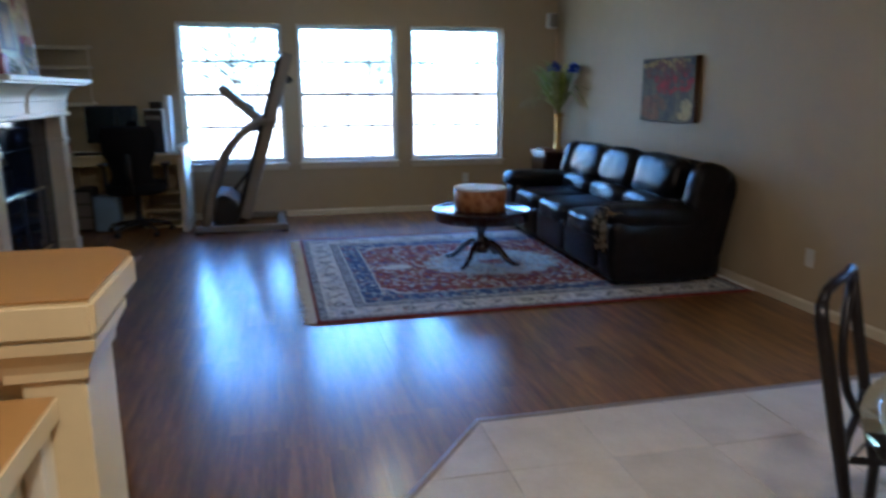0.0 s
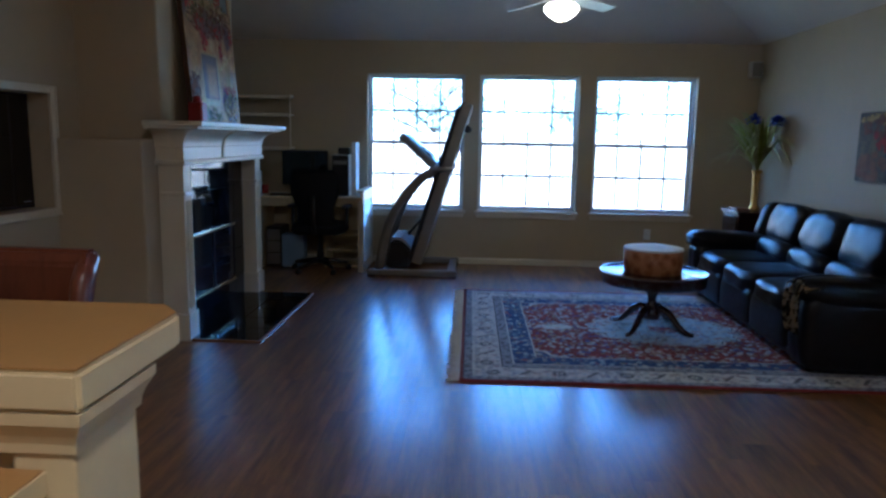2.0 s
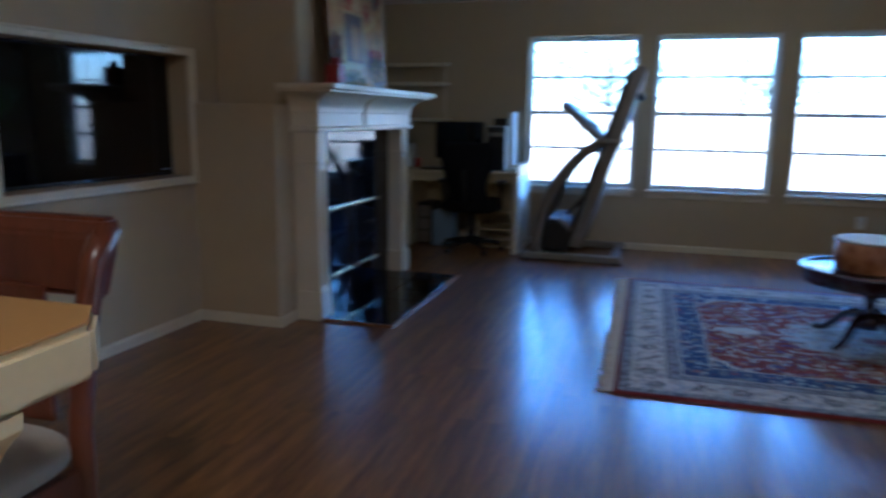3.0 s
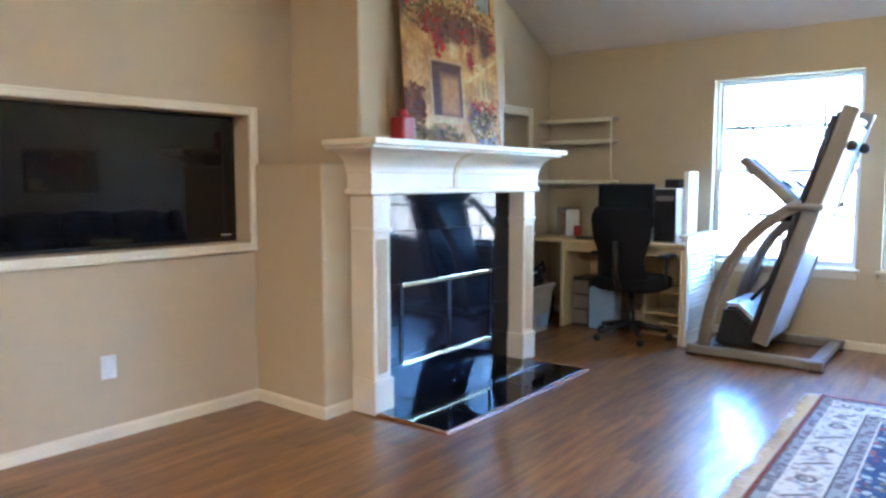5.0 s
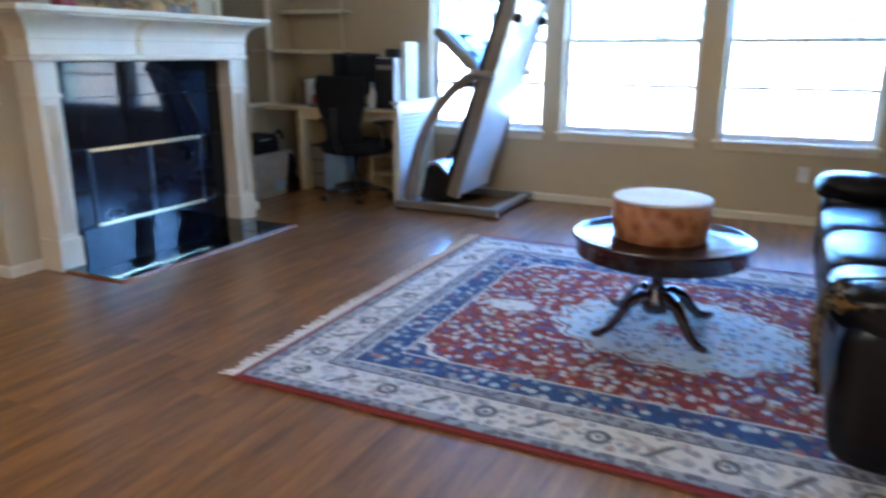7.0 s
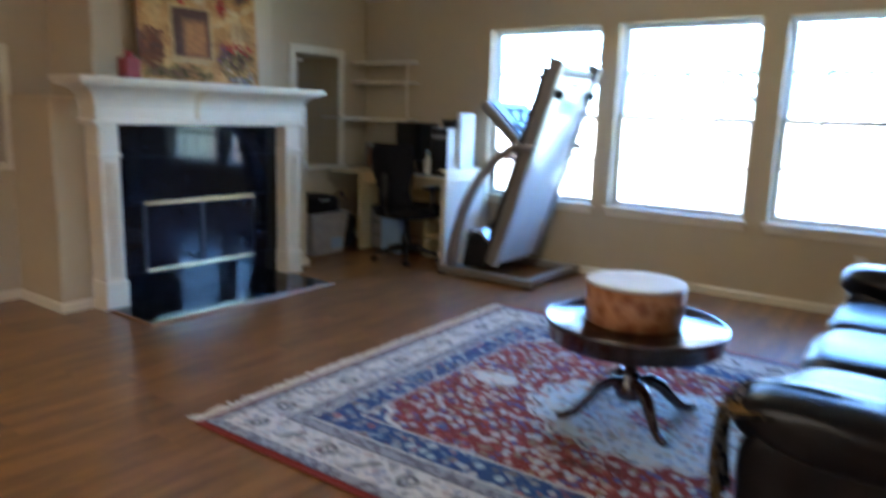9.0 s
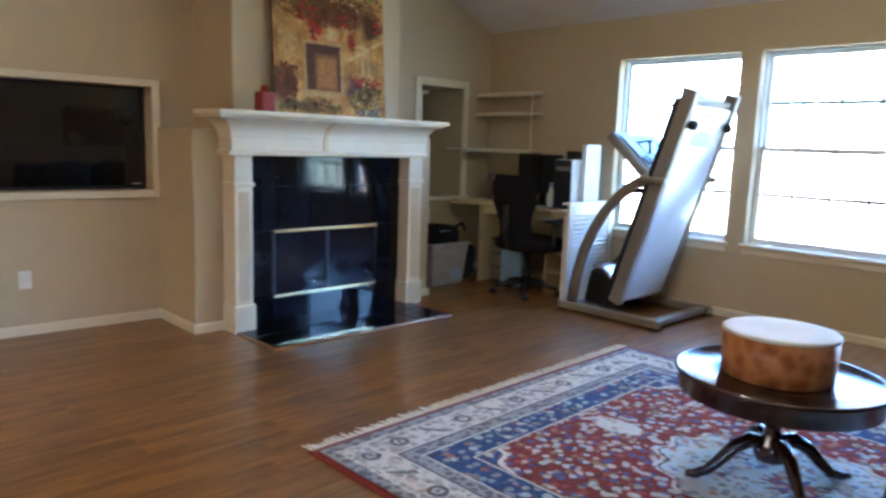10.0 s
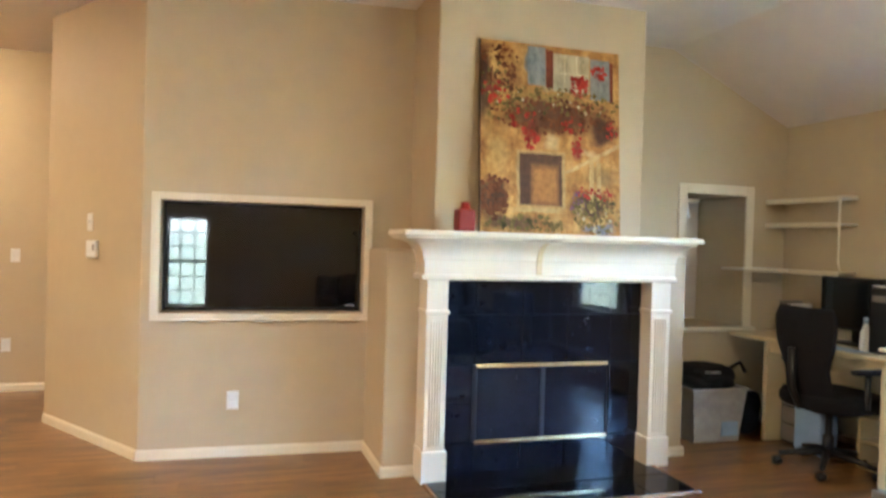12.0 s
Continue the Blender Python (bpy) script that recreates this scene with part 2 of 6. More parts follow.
def rug_material(w, h):
    """Persian rug: guard stripes, cream main border, blue band, red field, pale medallion, motifs throughout."""
    n = Nodes("knotted wool rug")
    v = n.coords()
    sep = n.add("SeparateXYZ", Vector=v)
    x, y = sep.outputs[0], sep.outputs[1]
    ax, ay = n.math("ABSOLUTE", x), n.math("ABSOLUTE", y)
    d = n.math("MINIMUM", n.math("SUBTRACT", w / 2, ax), n.math("SUBTRACT", h / 2, ay))
    d = n.math("ADD", d, n.math("MULTIPLY", n.math("SUBTRACT", n.noise(v, 40, 2.0), 0.5), 0.008))
    # the corners of the red field are stepped by a lobed outline
    corner = n.math("ADD", n.math("DIVIDE", ax, w / 2), n.math("DIVIDE", ay, h / 2))
    wave = n.math("MULTIPLY", n.math("SINE", n.math("MULTIPLY", n.math("SUBTRACT", ax, ay), 26.0)), 0.018)
    corner = n.math("ADD", corner, wave)
    cream, navy, red = (0.70, 0.69, 0.66), (0.012, 0.058, 0.215), (0.185, 0.011, 0.009)
    grey, pale, ink = (0.33, 0.35, 0.41), (0.58, 0.69, 0.76), (0.05, 0.05, 0.08)
    bands = n.ramp(n.math("DIVIDE", d, 1.25), [
        (0.0, red), (0.016, ink), (0.022, grey), (0.062, cream), (0.068, cream), (0.205, ink), (0.212, grey), (0.262, cream), (0.27, navy),
        (0.385, cream), (0.394, red)], "CONSTANT")
    # each band carries its own motifs
    big = n.add("TexVoronoi", Vector=v, Scale=7.5)
    big.feature, big.inputs["Randomness"].default_value = "F1", 0.25
    tiny = n.add("TexVoronoi", Vector=v, Scale=27.0)
    mid = n.add("TexVoronoi", Vector=v, Scale=17.0)
    rosette = n.ramp(big.outputs["Distance"], [(0.0, (1, 1, 1)), (0.10, (0, 0, 0)), (0.17, (0.95, 0.95, 0.95)), (0.27, (0, 0, 0))], "CONSTANT")
    bits = n.ramp(tiny.outputs["Distance"], [(0.0, (1, 1, 1)), (0.47, (0, 0, 0))], "CONSTANT")
    buds = n.ramp(mid.outputs["Distance"], [(0.0, (1, 1, 1)), (0.34, (0, 0, 0))], "CONSTANT")
    hue = n.ramp(n.add("SeparateColor", Color=mid.outputs["Color"]).outputs[0],
                 [(0.0, cream), (0.3, navy), (0.45, (0.40, 0.10, 0.06)), (0.6, pale), (0.8, (0.26, 0.22, 0.14))], "CONSTANT")
    hue2 = n.ramp(n.add("SeparateColor", Color=tiny.outputs["Color"]).outputs[0],
                  [(0.0, (0.62, 0.58, 0.50)), (0.26, (0.05, 0.12, 0.34)), (0.46, (0.06, 0.015, 0.015)), (0.62, (0.34, 0.06, 0.05)), (0.74, pale), (0.90, (0.30, 0.24, 0.13))], "CONSTANT")
    in_border = n.math("MULTIPLY", n.math("GREATER_THAN", d, 0.088), n.math("LESS_THAN", d, 0.25))
    in_navy = n.math("MULTIPLY", n.math("GREATER_THAN", d, 0.34), n.math("LESS_THAN", d, 0.478))
    in_field = n.math("GREATER_THAN", d, 0.497)
    c = bands
    # navy corners bite into the red field
    bite = n.math("MULTIPLY", in_field, n.math("GREATER_THAN", corner, 1.16))
    c = n.mix(bite, c, (*navy, 1))
    edge = n.math("MULTIPLY", in_field, n.math("LESS_THAN", n.math("ABSOLUTE", n.math("SUBTRACT", corner, 1.16)), 0.012))
    # rings and slanted leaves take turns along the cream border
    on_end = n.math("LESS_THAN", n.math("SUBTRACT", w / 2, ax), n.math("SUBTRACT", h / 2, ay))
    along = n.math("ADD", n.math("MULTIPLY", on_end, y), n.math("MULTIPLY", n.math("SUBTRACT", 1.0, on_end), x))
    cell = n.math("DIVIDE", n.math("ADD", along, 10.0), 0.20)
    u = n.math("MULTIPLY", n.math("SUBTRACT", n.math("FRACT", cell), 0.5), 0.20)
    odd = n.math("MODULO", n.math("FLOOR", cell), 2.0)
    q = n.math("SUBTRACT", d, 0.169)
    rad = n.math("SQRT", n.math("ADD", n.math("MULTIPLY", u, u), n.math("MULTIPLY", q, q)))
    ring = n.math("MAXIMUM", n.math("LESS_THAN", n.math("ABSOLUTE", n.math("SUBTRACT", rad, 0.034)), 0.010), n.math("LESS_THAN", rad, 0.010))
    slash = n.math("MULTIPLY", n.math("LESS_THAN", n.math("ABSOLUTE", n.math("SUBTRACT", u, n.math("MULTIPLY", q, 0.8))), 0.014), n.math("LESS_THAN", n.math("ABSOLUTE", q), 0.048))
    motif = n.math("ADD", n.math("MULTIPLY", odd, ring), n.math("MULTIPLY", n.math("SUBTRACT", 1.0, odd), slash))
    c = n.mix(n.math("MULTIPLY", n.math("MULTIPLY", in_border, bits), 0.75), c, n.mix(0.6, hue2, (0.33, 0.36, 0.42, 1)))
    c = n.mix(n.math("MULTIPLY", n.math("MULTIPLY", in_border, motif), 0.85), c, (0.07, 0.075, 0.10, 1))
    leafy = n.add("TexVoronoi", Vector=n.coords("Object", (11, 17, 1)), Scale=1.0)
    sprig = n.ramp(leafy.outputs["Distance"], [(0.0, (1, 1, 1)), (0.34, (0, 0, 0))], "CONSTANT")
    tint = n.ramp(n.add("SeparateColor", Color=leafy.outputs["Color"]).outputs[0],
                  [(0.0, (0.04, 0.06, 0.16)), (0.4, (0.13, 0.12, 0.10)), (0.65, (0.20, 0.05, 0.04)), (0.85, (0.10, 0.14, 0.16))], "CONSTANT")
    c = n.mix(n.math("MULTIPLY", n.math("MULTIPLY", in_border, sprig), 0.32), c, tint)
    guard = n.math("MULTIPLY", n.math("LESS_THAN", n.math("ABSOLUTE", n.math("SUBTRACT", n.math("ABSOLUTE", n.math("SUBTRACT", d, 0.177)), 0.125)), 0.03), bits)
    c = n.mix(n.math("MULTIPLY", guard, 0.8), c, (0.10, 0.10, 0.14, 1))
    inner = n.math("MAXIMUM", in_navy, in_field)
    c = n.mix(n.math("MULTIPLY", n.math("MULTIPLY", in_field, bits), 0.80), c, hue2)
    c = n.mix(n.math("MULTIPLY", n.math("MULTIPLY", n.math("MAXIMUM", in_navy, bite), bits), 0.75), c, n.mix(0.42, hue2, (*navy, 1)))
    c = n.mix(n.math("MULTIPLY", n.math("MULTIPLY", inner, buds), 0.7), c, hue)
    c = n.mix(edge, c, (*cream, 1))
    # pale lobed medallion with pendants
    ang = n.math("ARCTAN2", n.math("MULTIPLY", y, 1.25), x)
    r = n.math("SQRT", n.math("ADD", n.math("POWER", n.math("MULTIPLY", x, 1.05), 2.0), n.math("POWER", n.math("MULTIPLY", y, 1.35), 2.0)))
    r = n.math("ADD", r, n.math("MULTIPLY", n.math("COSINE", n.math("MULTIPLY", ang, 16.0)), 0.025))
    px = n.math("ABSOLUTE", n.math("SUBTRACT", ax, 0.80))
    pendant = n.math("LESS_THAN", n.math("ADD", n.math("POWER", n.math("DIVIDE", px, 0.13), 2.0), n.math("POWER", n.math("DIVIDE", y, 0.075), 2.0)), 1.0)
    med = n.math("MAXIMUM", n.math("LESS_THAN", r, 0.58), pendant)
    mc = n.ramp(r, [(0.0, (0.34, 0.07, 0.06)), (0.10, ink), (0.115, pale), (0.27, navy), (0.28, pale), (0.54, ink), (0.552, cream)], "CONSTANT")
    mc = n.mix(n.math("MULTIPLY", bits, 0.62), mc, hue2)
    mc = n.mix(n.math("MULTIPLY", buds, 0.5), mc, hue)
    c = n.mix(med, c, mc)
    wear = n.noise(v, 3, 4.0)
    c = n.mix(n.math("MULTIPLY", wear, 0.06), c, (0.35, 0.33, 0.32, 1))
    knots = n.noise(v, 420, 2.0)
    n.bump(knots, 0.6, 0.004)
    return n.set(Base_Color=c, Roughness=0.9, Specular_IOR_Level=0.25, Sheen_Weight=0.16, Sheen_Roughness=0.35)


def canvas_material(name, stops, seed, scale):
    n = Nodes(name)
    v = n.coords("Object", (2.0, 2.0, 0.8))
    off = n.add("VectorMath")
    n.t.links.new(v, off.inputs[0])
    off.inputs[1].default_value = (seed, seed * 2, seed * 3)
    a, b = n.noise(off.outputs[0], scale, 6.0, 0.7), n.noise(off.outputs[0], scale * 7, 4.0, 0.7)
    c = n.ramp(n.math("ADD", n.math("MULTIPLY", a, 0.65), n.math("MULTIPLY", b, 0.35)), stops)
    n.bump(b, 0.3, 0.003)
    return n.set(Base_Color=c, Roughness=0.7, Specular_IOR_Level=0.25)



def doorway_painting():
    """Soft oil painting: warm wall, dark vines, an ochre door, flowers. Blots are (x, z, half width, half height, softness, colour) on the canvas."""
    n = Nodes("golden oil painting")
    v = n.coords()
    warp = n.add("TexNoise", Vector=v, Scale=7.0, Detail=5.0, Roughness=0.65).outputs["Color"]
    mv = n.add("VectorMath")
    mv.operation = "MULTIPLY_ADD"
    n.t.links.new(warp, mv.inputs[0])
    mv.inputs[1].default_value = (0.15, 0.0, 0.20)
    n.t.links.new(v, mv.inputs[2])
    sep = n.add("SeparateXYZ", Vector=mv.outputs[0])
    x, z = n.math("SUBTRACT", sep.outputs[0], 0.075), n.math("SUBTRACT", sep.outputs[2], 0.10)
    brush = n.noise(n.coords("Object", (1.6, 1.0, 1.0)), 6.0, 5.0, 0.6)
    c = n.ramp(brush, [(0.32, (0.22, 0.085, 0.012)), (0.5, (0.42, 0.22, 0.045)), (0.68, (0.60, 0.37, 0.10))])
    dark, red, gold, pale = (0.045, 0.013, 0.007), (0.20, 0.022, 0.012), (0.42, 0.26, 0.07), (0.55, 0.41, 0.18)
    blots = (
        (-0.03, 1.02, 0.13, 0.13, 0.4, (0.36, 0.31, 0.18)), (-0.14, 1.05, 0.05, 0.13, 0.4, (0.15, 0.16, 0.15)), (0.34, 1.00, 0.06, 0.12, 0.4, (0.13, 0.13, 0.13)),
        (0.0, 0.73, 0.44, 0.15, 0.5, (0.085, 0.026, 0.010)), (-0.45, 0.90, 0.07, 0.34, 0.5, dark), (0.36, 0.66, 0.13, 0.11, 0.5, dark),
        (-0.05, 0.85, 0.28, 0.05, 0.7, (0.30, 0.19, 0.04)), (0.25, 0.82, 0.12, 0.05, 0.7, (0.34, 0.16, 0.04)),
        (-0.005, 0.57, 0.07, 0.08, 0.8, pale), (-0.355, 0.50, 0.09, 0.14, 0.7, gold), (0.27, 0.51, 0.10, 0.05, 0.8, pale), (0.34, 0.38, 0.15, 0.10, 0.8, (0.27, 0.18, 0.06)),
        (-0.14, 0.64, 0.07, 0.12, 0.6, red), (0.17, 0.53, 0.05, 0.11, 0.6, red), (0.19, 0.91, 0.075, 0.07, 0.5, (0.28, 0.025, 0.016)), (-0.40, 0.86, 0.06, 0.07, 0.6, red),
        (-0.42, 0.21, 0.15, 0.15, 0.4, dark), (-0.28, 0.06, 0.21, 0.07, 0.5, (0.11, 0.055, 0.022)), (0.03, 0.06, 0.06, 0.08, 0.5, gold),
        (0.26, 0.19, 0.18, 0.11, 0.4, (0.055, 0.025, 0.016)), (0.36, 0.24, 0.05, 0.045, 0.6, (0.36, 0.13, 0.03)), (0.18, 0.16, 0.04, 0.04, 0.7, (0.40, 0.28, 0.10)),
        (0.33, 0.04, 0.14, 0.05, 0.5, (0.19, 0.21, 0.24)))
    for cx, cz, rx, rz, soft, col in blots:
        a, b = n.math("DIVIDE", n.math("SUBTRACT", x, cx), rx), n.math("DIVIDE", n.math("SUBTRACT", z, cz), rz)
        r = n.math("SQRT", n.math("ADD", n.math("MULTIPLY", a, a), n.math("MULTIPLY", b, b)))
        f = n.ramp(r, [(max(0.0, 0.75 - soft * 0.7), (0.92, 0.92, 0.92)), (1.0, (0, 0, 0))], "EASE")
        c = n.mix(f, c, (*col, 1))
    # the door is drawn straighter than the rest
    sx = n.add("SeparateXYZ", Vector=v)
    wob = n.math("MULTIPLY", n.math("SUBTRACT", brush, 0.5), 0.03)
    x, z = n.math("ADD", sx.outputs[0], wob), n.math("ADD", sx.outputs[2], wob)
    for cx, cz, rx, rz, sharp, col in ((-0.075, 0.335, 0.175, 0.185, 0.88, (0.44, 0.30, 0.11)), (-0.075, 0.335, 0.150, 0.165, 0.93, (0.065, 0.020, 0.010)),
                                       (-0.05, 0.30, 0.105, 0.14, 0.65, (0.36, 0.16, 0.03)), (-0.10, 0.145, 0.19, 0.018, 0.6, (0.46, 0.32, 0.11))):
        a, b = n.math("ABSOLUTE", n.math("DIVIDE", n.math("SUBTRACT", x, cx), rx)), n.math("ABSOLUTE", n.math("DIVIDE", n.math("SUBTRACT", z, cz), rz))
        f = n.ramp(n.math("MAXIMUM", a, b), [(sharp, (0.95, 0.95, 0.95)), (1.0, (0, 0, 0))])
        c = n.mix(f, c, (*col, 1))
    c = n.mix(0.6, c, n.ramp(n.noise(v, 28.0, 4.0, 0.6), [(0.3, (0.42, 0.37, 0.30)), (0.7, (1.25, 1.2, 1.1))]), "MULTIPLY")
    n.bump(brush, 0.3, 0.003)
    return n.set(Base_Color=c, Roughness=0.42, Specular_IOR_Level=0.3)


M["canvas_gold"] = doorway_painting()
M["canvas_side"] = plain("brown canvas edge", (0.09, 0.045, 0.02, 1), 0.7)

# white window bars: their backlit shade is put into this dark grey
M["bar"] = plain("grey glazing bar", (0.11, 0.10, 0.095, 1), 0.4)
M["red_wool"] = plain("dark red wool", (0.20, 0.03, 0.025, 1), 0.9, fine=200, bump=0.5)
M["sticker"] = plain("pale green sticker", (0.45, 0.62, 0.30, 1), 0.5)
M["frosted"] = plain("white shelf board", (0.62, 0.60, 0.56, 1), 0.4)
M["laminate_pale"] = plain("yellow cream cabinet side", (0.62, 0.50, 0.28, 1), 0.45)
M["fan_metal"] = plain("dark bronze", (0.05, 0.03, 0.02, 1), 0.35, 0.7)
M["threshold"] = plain("threshold strip", (0.30, 0.24, 0.18, 1), 0.4)
KITCHEN_W, HALL_W = 3.0, 0.03


# mesh helpers -------------------------------------------------------------------
def box(bm, x0, x1, y0, y1, z0, z1, bevel=0.0, seg=2):
    m = Matrix.LocRotScale(((x0 + x1) / 2, (y0 + y1) / 2, (z0 + z1) / 2), None, (abs(x1 - x0), abs(y1 - y0), abs(z1 - z0)))
    vs = bmesh.ops.create_cube(bm, size=1, matrix=m)["verts"]
    if bevel > 0:
        es = list({e for v in vs for e in v.link_edges})
        bmesh.ops.bevel(bm, geom=es, offset=bevel, segments=seg, affect="EDGES", profile=0.5)
    return bm


def boxed(*a, **k):
    return box(bmesh.new(), *a, **k)


def tube(bm, pts, r, seg=8, close=False, flat=1.0, up=None):
    """A round bar along a line of points; r is one radius or one a point."""
    pts = [Vector(p) for p in pts]
    n = len(pts)
    rs = r if isinstance(r, (list, tuple)) else [r] * n
    rings, side = [], None
    for i, p in enumerate(pts):
        a, b = pts[(i - 1) % n if close else max(i - 1, 0)], pts[(i + 1) % n if close else min(i + 1, n - 1)]
        t = (b - a).normalized()
        if side is None:
            ref = Vector(up) if up else (Vector((0, 0, 1)) if abs(t.z) < 0.9 else Vector((1, 0, 0)))
            side = t.cross(ref).normalized()
        side = (side - t * side.dot(t)).normalized()
        other = t.cross(side)
        rings.append([bm.verts.new(p + (side * math.cos(q) + other * math.sin(q) * flat) * rs[i]) for q in (2 * math.pi * k / seg for k in range(seg))])
    for i in range(n if close else n - 1):
        a, b = rings[i], rings[(i + 1) % n]
        for k in range(seg):
            bm.faces.new((a[k], a[(k + 1) % seg], b[(k + 1) % seg], b[k]))
    if not close:
        bm.faces.new(rings[0][::-1])
        bm.faces.new(rings[-1])
    return bm


def lathe(bm, profile, seg=32, centre=(0, 0, 0)):
    """A turned body: (radius, height) from bottom to top."""
    c = Vector(centre)
    rings = [[bm.verts.new(c + Vector((r * math.cos(q), r * math.sin(q), z))) for q in (2 * math.pi * k / seg for k in range(seg))] for r, z in profile]
    for a, b in zip(rings, rings[1:]):
        for k in range(seg):
            bm.faces.new((a[k], a[(k + 1) % seg], b[(k + 1) % seg], b[k]))
    bm.faces.new(rings[0][::-1])
    bm.faces.new(rings[-1])
    return bm


def prism(bm, outline, axis, a, b):
    """An outline in the plane across the axis, drawn out from a to b. For x the outline is (y, z), for y (x, z), for z (x, y)."""
    def at(u, v, w):
        return {"x": (w, u, v), "y": (u, w, v), "z": (u, v, w)}[axis]
    lo = [bm.verts.new(at(u, v, a)) for u, v in outline]
    hi = [bm.verts.new(at(u, v, b)) for u, v in outline]
    k = len(outline)
    bm.faces.new(lo)
    bm.faces.new(hi[::-1])
    for i in range(k):
        bm.faces.new((lo[i], hi[i], hi[(i + 1) % k], lo[(i + 1) % k]))
    bmesh.ops.recalc_face_normals(bm, faces=bm.faces[:])
    return bm


def cushion(bm, centre, size, p=3.2, cuts=8, wobble=0.0, rot=None, seed=0):
    """A stuffed, round-edged block."""
    start = len(bm.verts)
    tmp = bmesh.new()
    bmesh.ops.create_cube(tmp, size=2)
    bmesh.ops.subdivide_edges(tmp, edges=tmp.edges[:], cuts=cuts, use_grid_fill=True)
    c, s = Vector(centre), Vector(size) / 2
    m = rot.to_matrix() if rot else Matrix.Identity(3)
    made = {}
    for v in tmp.verts:
        q = v.co
        k = (abs(q.x) ** p + abs(q.y) ** p + abs(q.z) ** p) ** (1 / p)
        q = q / k
        w = 1 + wobble * noise.noise(q * 2.3 + Vector((seed, seed * 1.7, 0)))
        made[v] = bm.verts.new(c + m @ Vector((q.x * s.x * w, q.y * s.y * w, q.z * s.z * w)))
    for f in tmp.faces:
        bm.faces.new([made[v] for v in f.verts])
    tmp.free()
    return bm


def mesh_of(name, bm, material, smooth=False):
    me = bpy.data.meshes.new(name)
    bm.normal_update()
    bm.to_mesh(me)
    bm.free()
    me.materials.append(M[material] if isinstance(material, str) else material)
    if smooth:
        for p in me.polygons:
            p.use_smooth = True
    return me


def part(name, bm, material, parent, label="", smooth=False, kind=""):
    ob = new(name, mesh_of(name, bm, material, smooth))
    ob.parent = parent
    if parent.name in IN_PLACE:
        ob.matrix_parent_inverse = parent.matrix_basis.inverted()
    return tagged(ob, label=label, kind=kind)


IN_PLACE = set()  # things whose parts are drawn in the room's own coordinates


def thing(name, label, category, at=(0, 0, 0), turn=0, group="", in_place=True):
    ob = new(name)
    if in_place:
        IN_PLACE.add(ob.name)
    ob.empty_display_size = 0.1
    ob.matrix_basis = pose(*at, 0, 0, turn)
    return tagged(ob, label=label, category=category, group=group)


def piece(name, bm, material, label, category, smooth=False, group="", kind=""):
    """A thing that is one mesh, built where it stands."""
    return tagged(new(name, mesh_of(name, bm, material, smooth)), label=label, category=category, group=group, kind=kind)


def structure(name, bm, material, label, category="wall", smooth=False):
    return piece(name, bm, material, label, category, smooth, kind="structure")


# the shell of the rooms -----------------------------------------------------------
WY, RX, LX = 8.22, 3.37, -2.38          # window wall, sofa wall, fireplace wall
PLATE, FLAT, SLOPE = 2.43, 2.96, 0.47   # ceiling: height at the walls, flat part, pitch
WINDOWS = ((-0.84, 0.23), (0.39, 1.475), (1.645, 2.725))
SILL, HEAD = 0.60, 2.08

bm = bmesh.new()
xs = [-2.45] + [v for w in WINDOWS for v in w] + [RX + 0.15]
box(bm, -2.45, RX + 0.15, WY, WY + 0.18, -0.1, SILL)
box(bm, -2.45, RX + 0.15, WY, WY + 0.18, HEAD, 2.9)
for a, b in zip(xs[0::2], xs[1::2]):
    box(bm, a, b, WY, WY + 0.18, SILL, HEAD)
structure("wall_north", bm, "wall", "beige painted wall with three wide windows")

bm = bmesh.new()
DOOR_W = (2.42, 3.02, 0.36, 1.66)       # dining window in the sofa wall
box(bm, RX, RX + 0.15, -2.75, DOOR_W[0], -0.1, 3.1)
box(bm, RX, RX + 0.15, DOOR_W[1], WY, -0.1, 3.1)
box(bm, RX, RX + 0.15, DOOR_W[0], DOOR_W[1], -0.1, DOOR_W[2])
box(bm, RX, RX + 0.15, DOOR_W[0], DOOR_W[1], DOOR_W[3], 3.1)
structure("wall_east", bm, "wall", "long plain beige painted wall behind the sofa")

# fireplace wall with a deep display recess
NY0, NY1, NZ0, NZ1 = 7.255, 7.82, 0.785, 1.845
bm = bmesh.new()
box(bm, LX - 0.12, LX, 4.80, NY0, -0.1, 3.1)
box(bm, LX - 0.12, LX, NY1, WY, -0.1, 3.1)
box(bm, LX - 0.12, LX, NY0, NY1, -0.1, NZ0)
box(bm, LX - 0.12, LX, NY0, NY1, NZ1, 3.1)
structure("wall_west", bm, "wall", "beige painted wall beside the chimney breast")
bm = bmesh.new()
box(bm, LX - 0.62, LX - 0.12, NY0 - 0.06, NY0, NZ0 - 0.06, NZ1 + 0.06)
box(bm, LX - 0.62, LX - 0.12, NY1, NY1 + 0.06, NZ0 - 0.06, NZ1 + 0.06)
box(bm, LX - 0.62, LX - 0.12, NY0, NY1, NZ0 - 0.06, NZ0)
box(bm, LX - 0.62, LX - 0.12, NY0, NY1, NZ1, NZ1 + 0.06)
box(bm, LX - 0.68, LX - 0.62, NY0 - 0.06, NY1 + 0.06, NZ0 - 0.06, NZ1 + 0.06)
structure("recess_lining", bm, "wall", "beige painted inside of a wall recess", "recess")

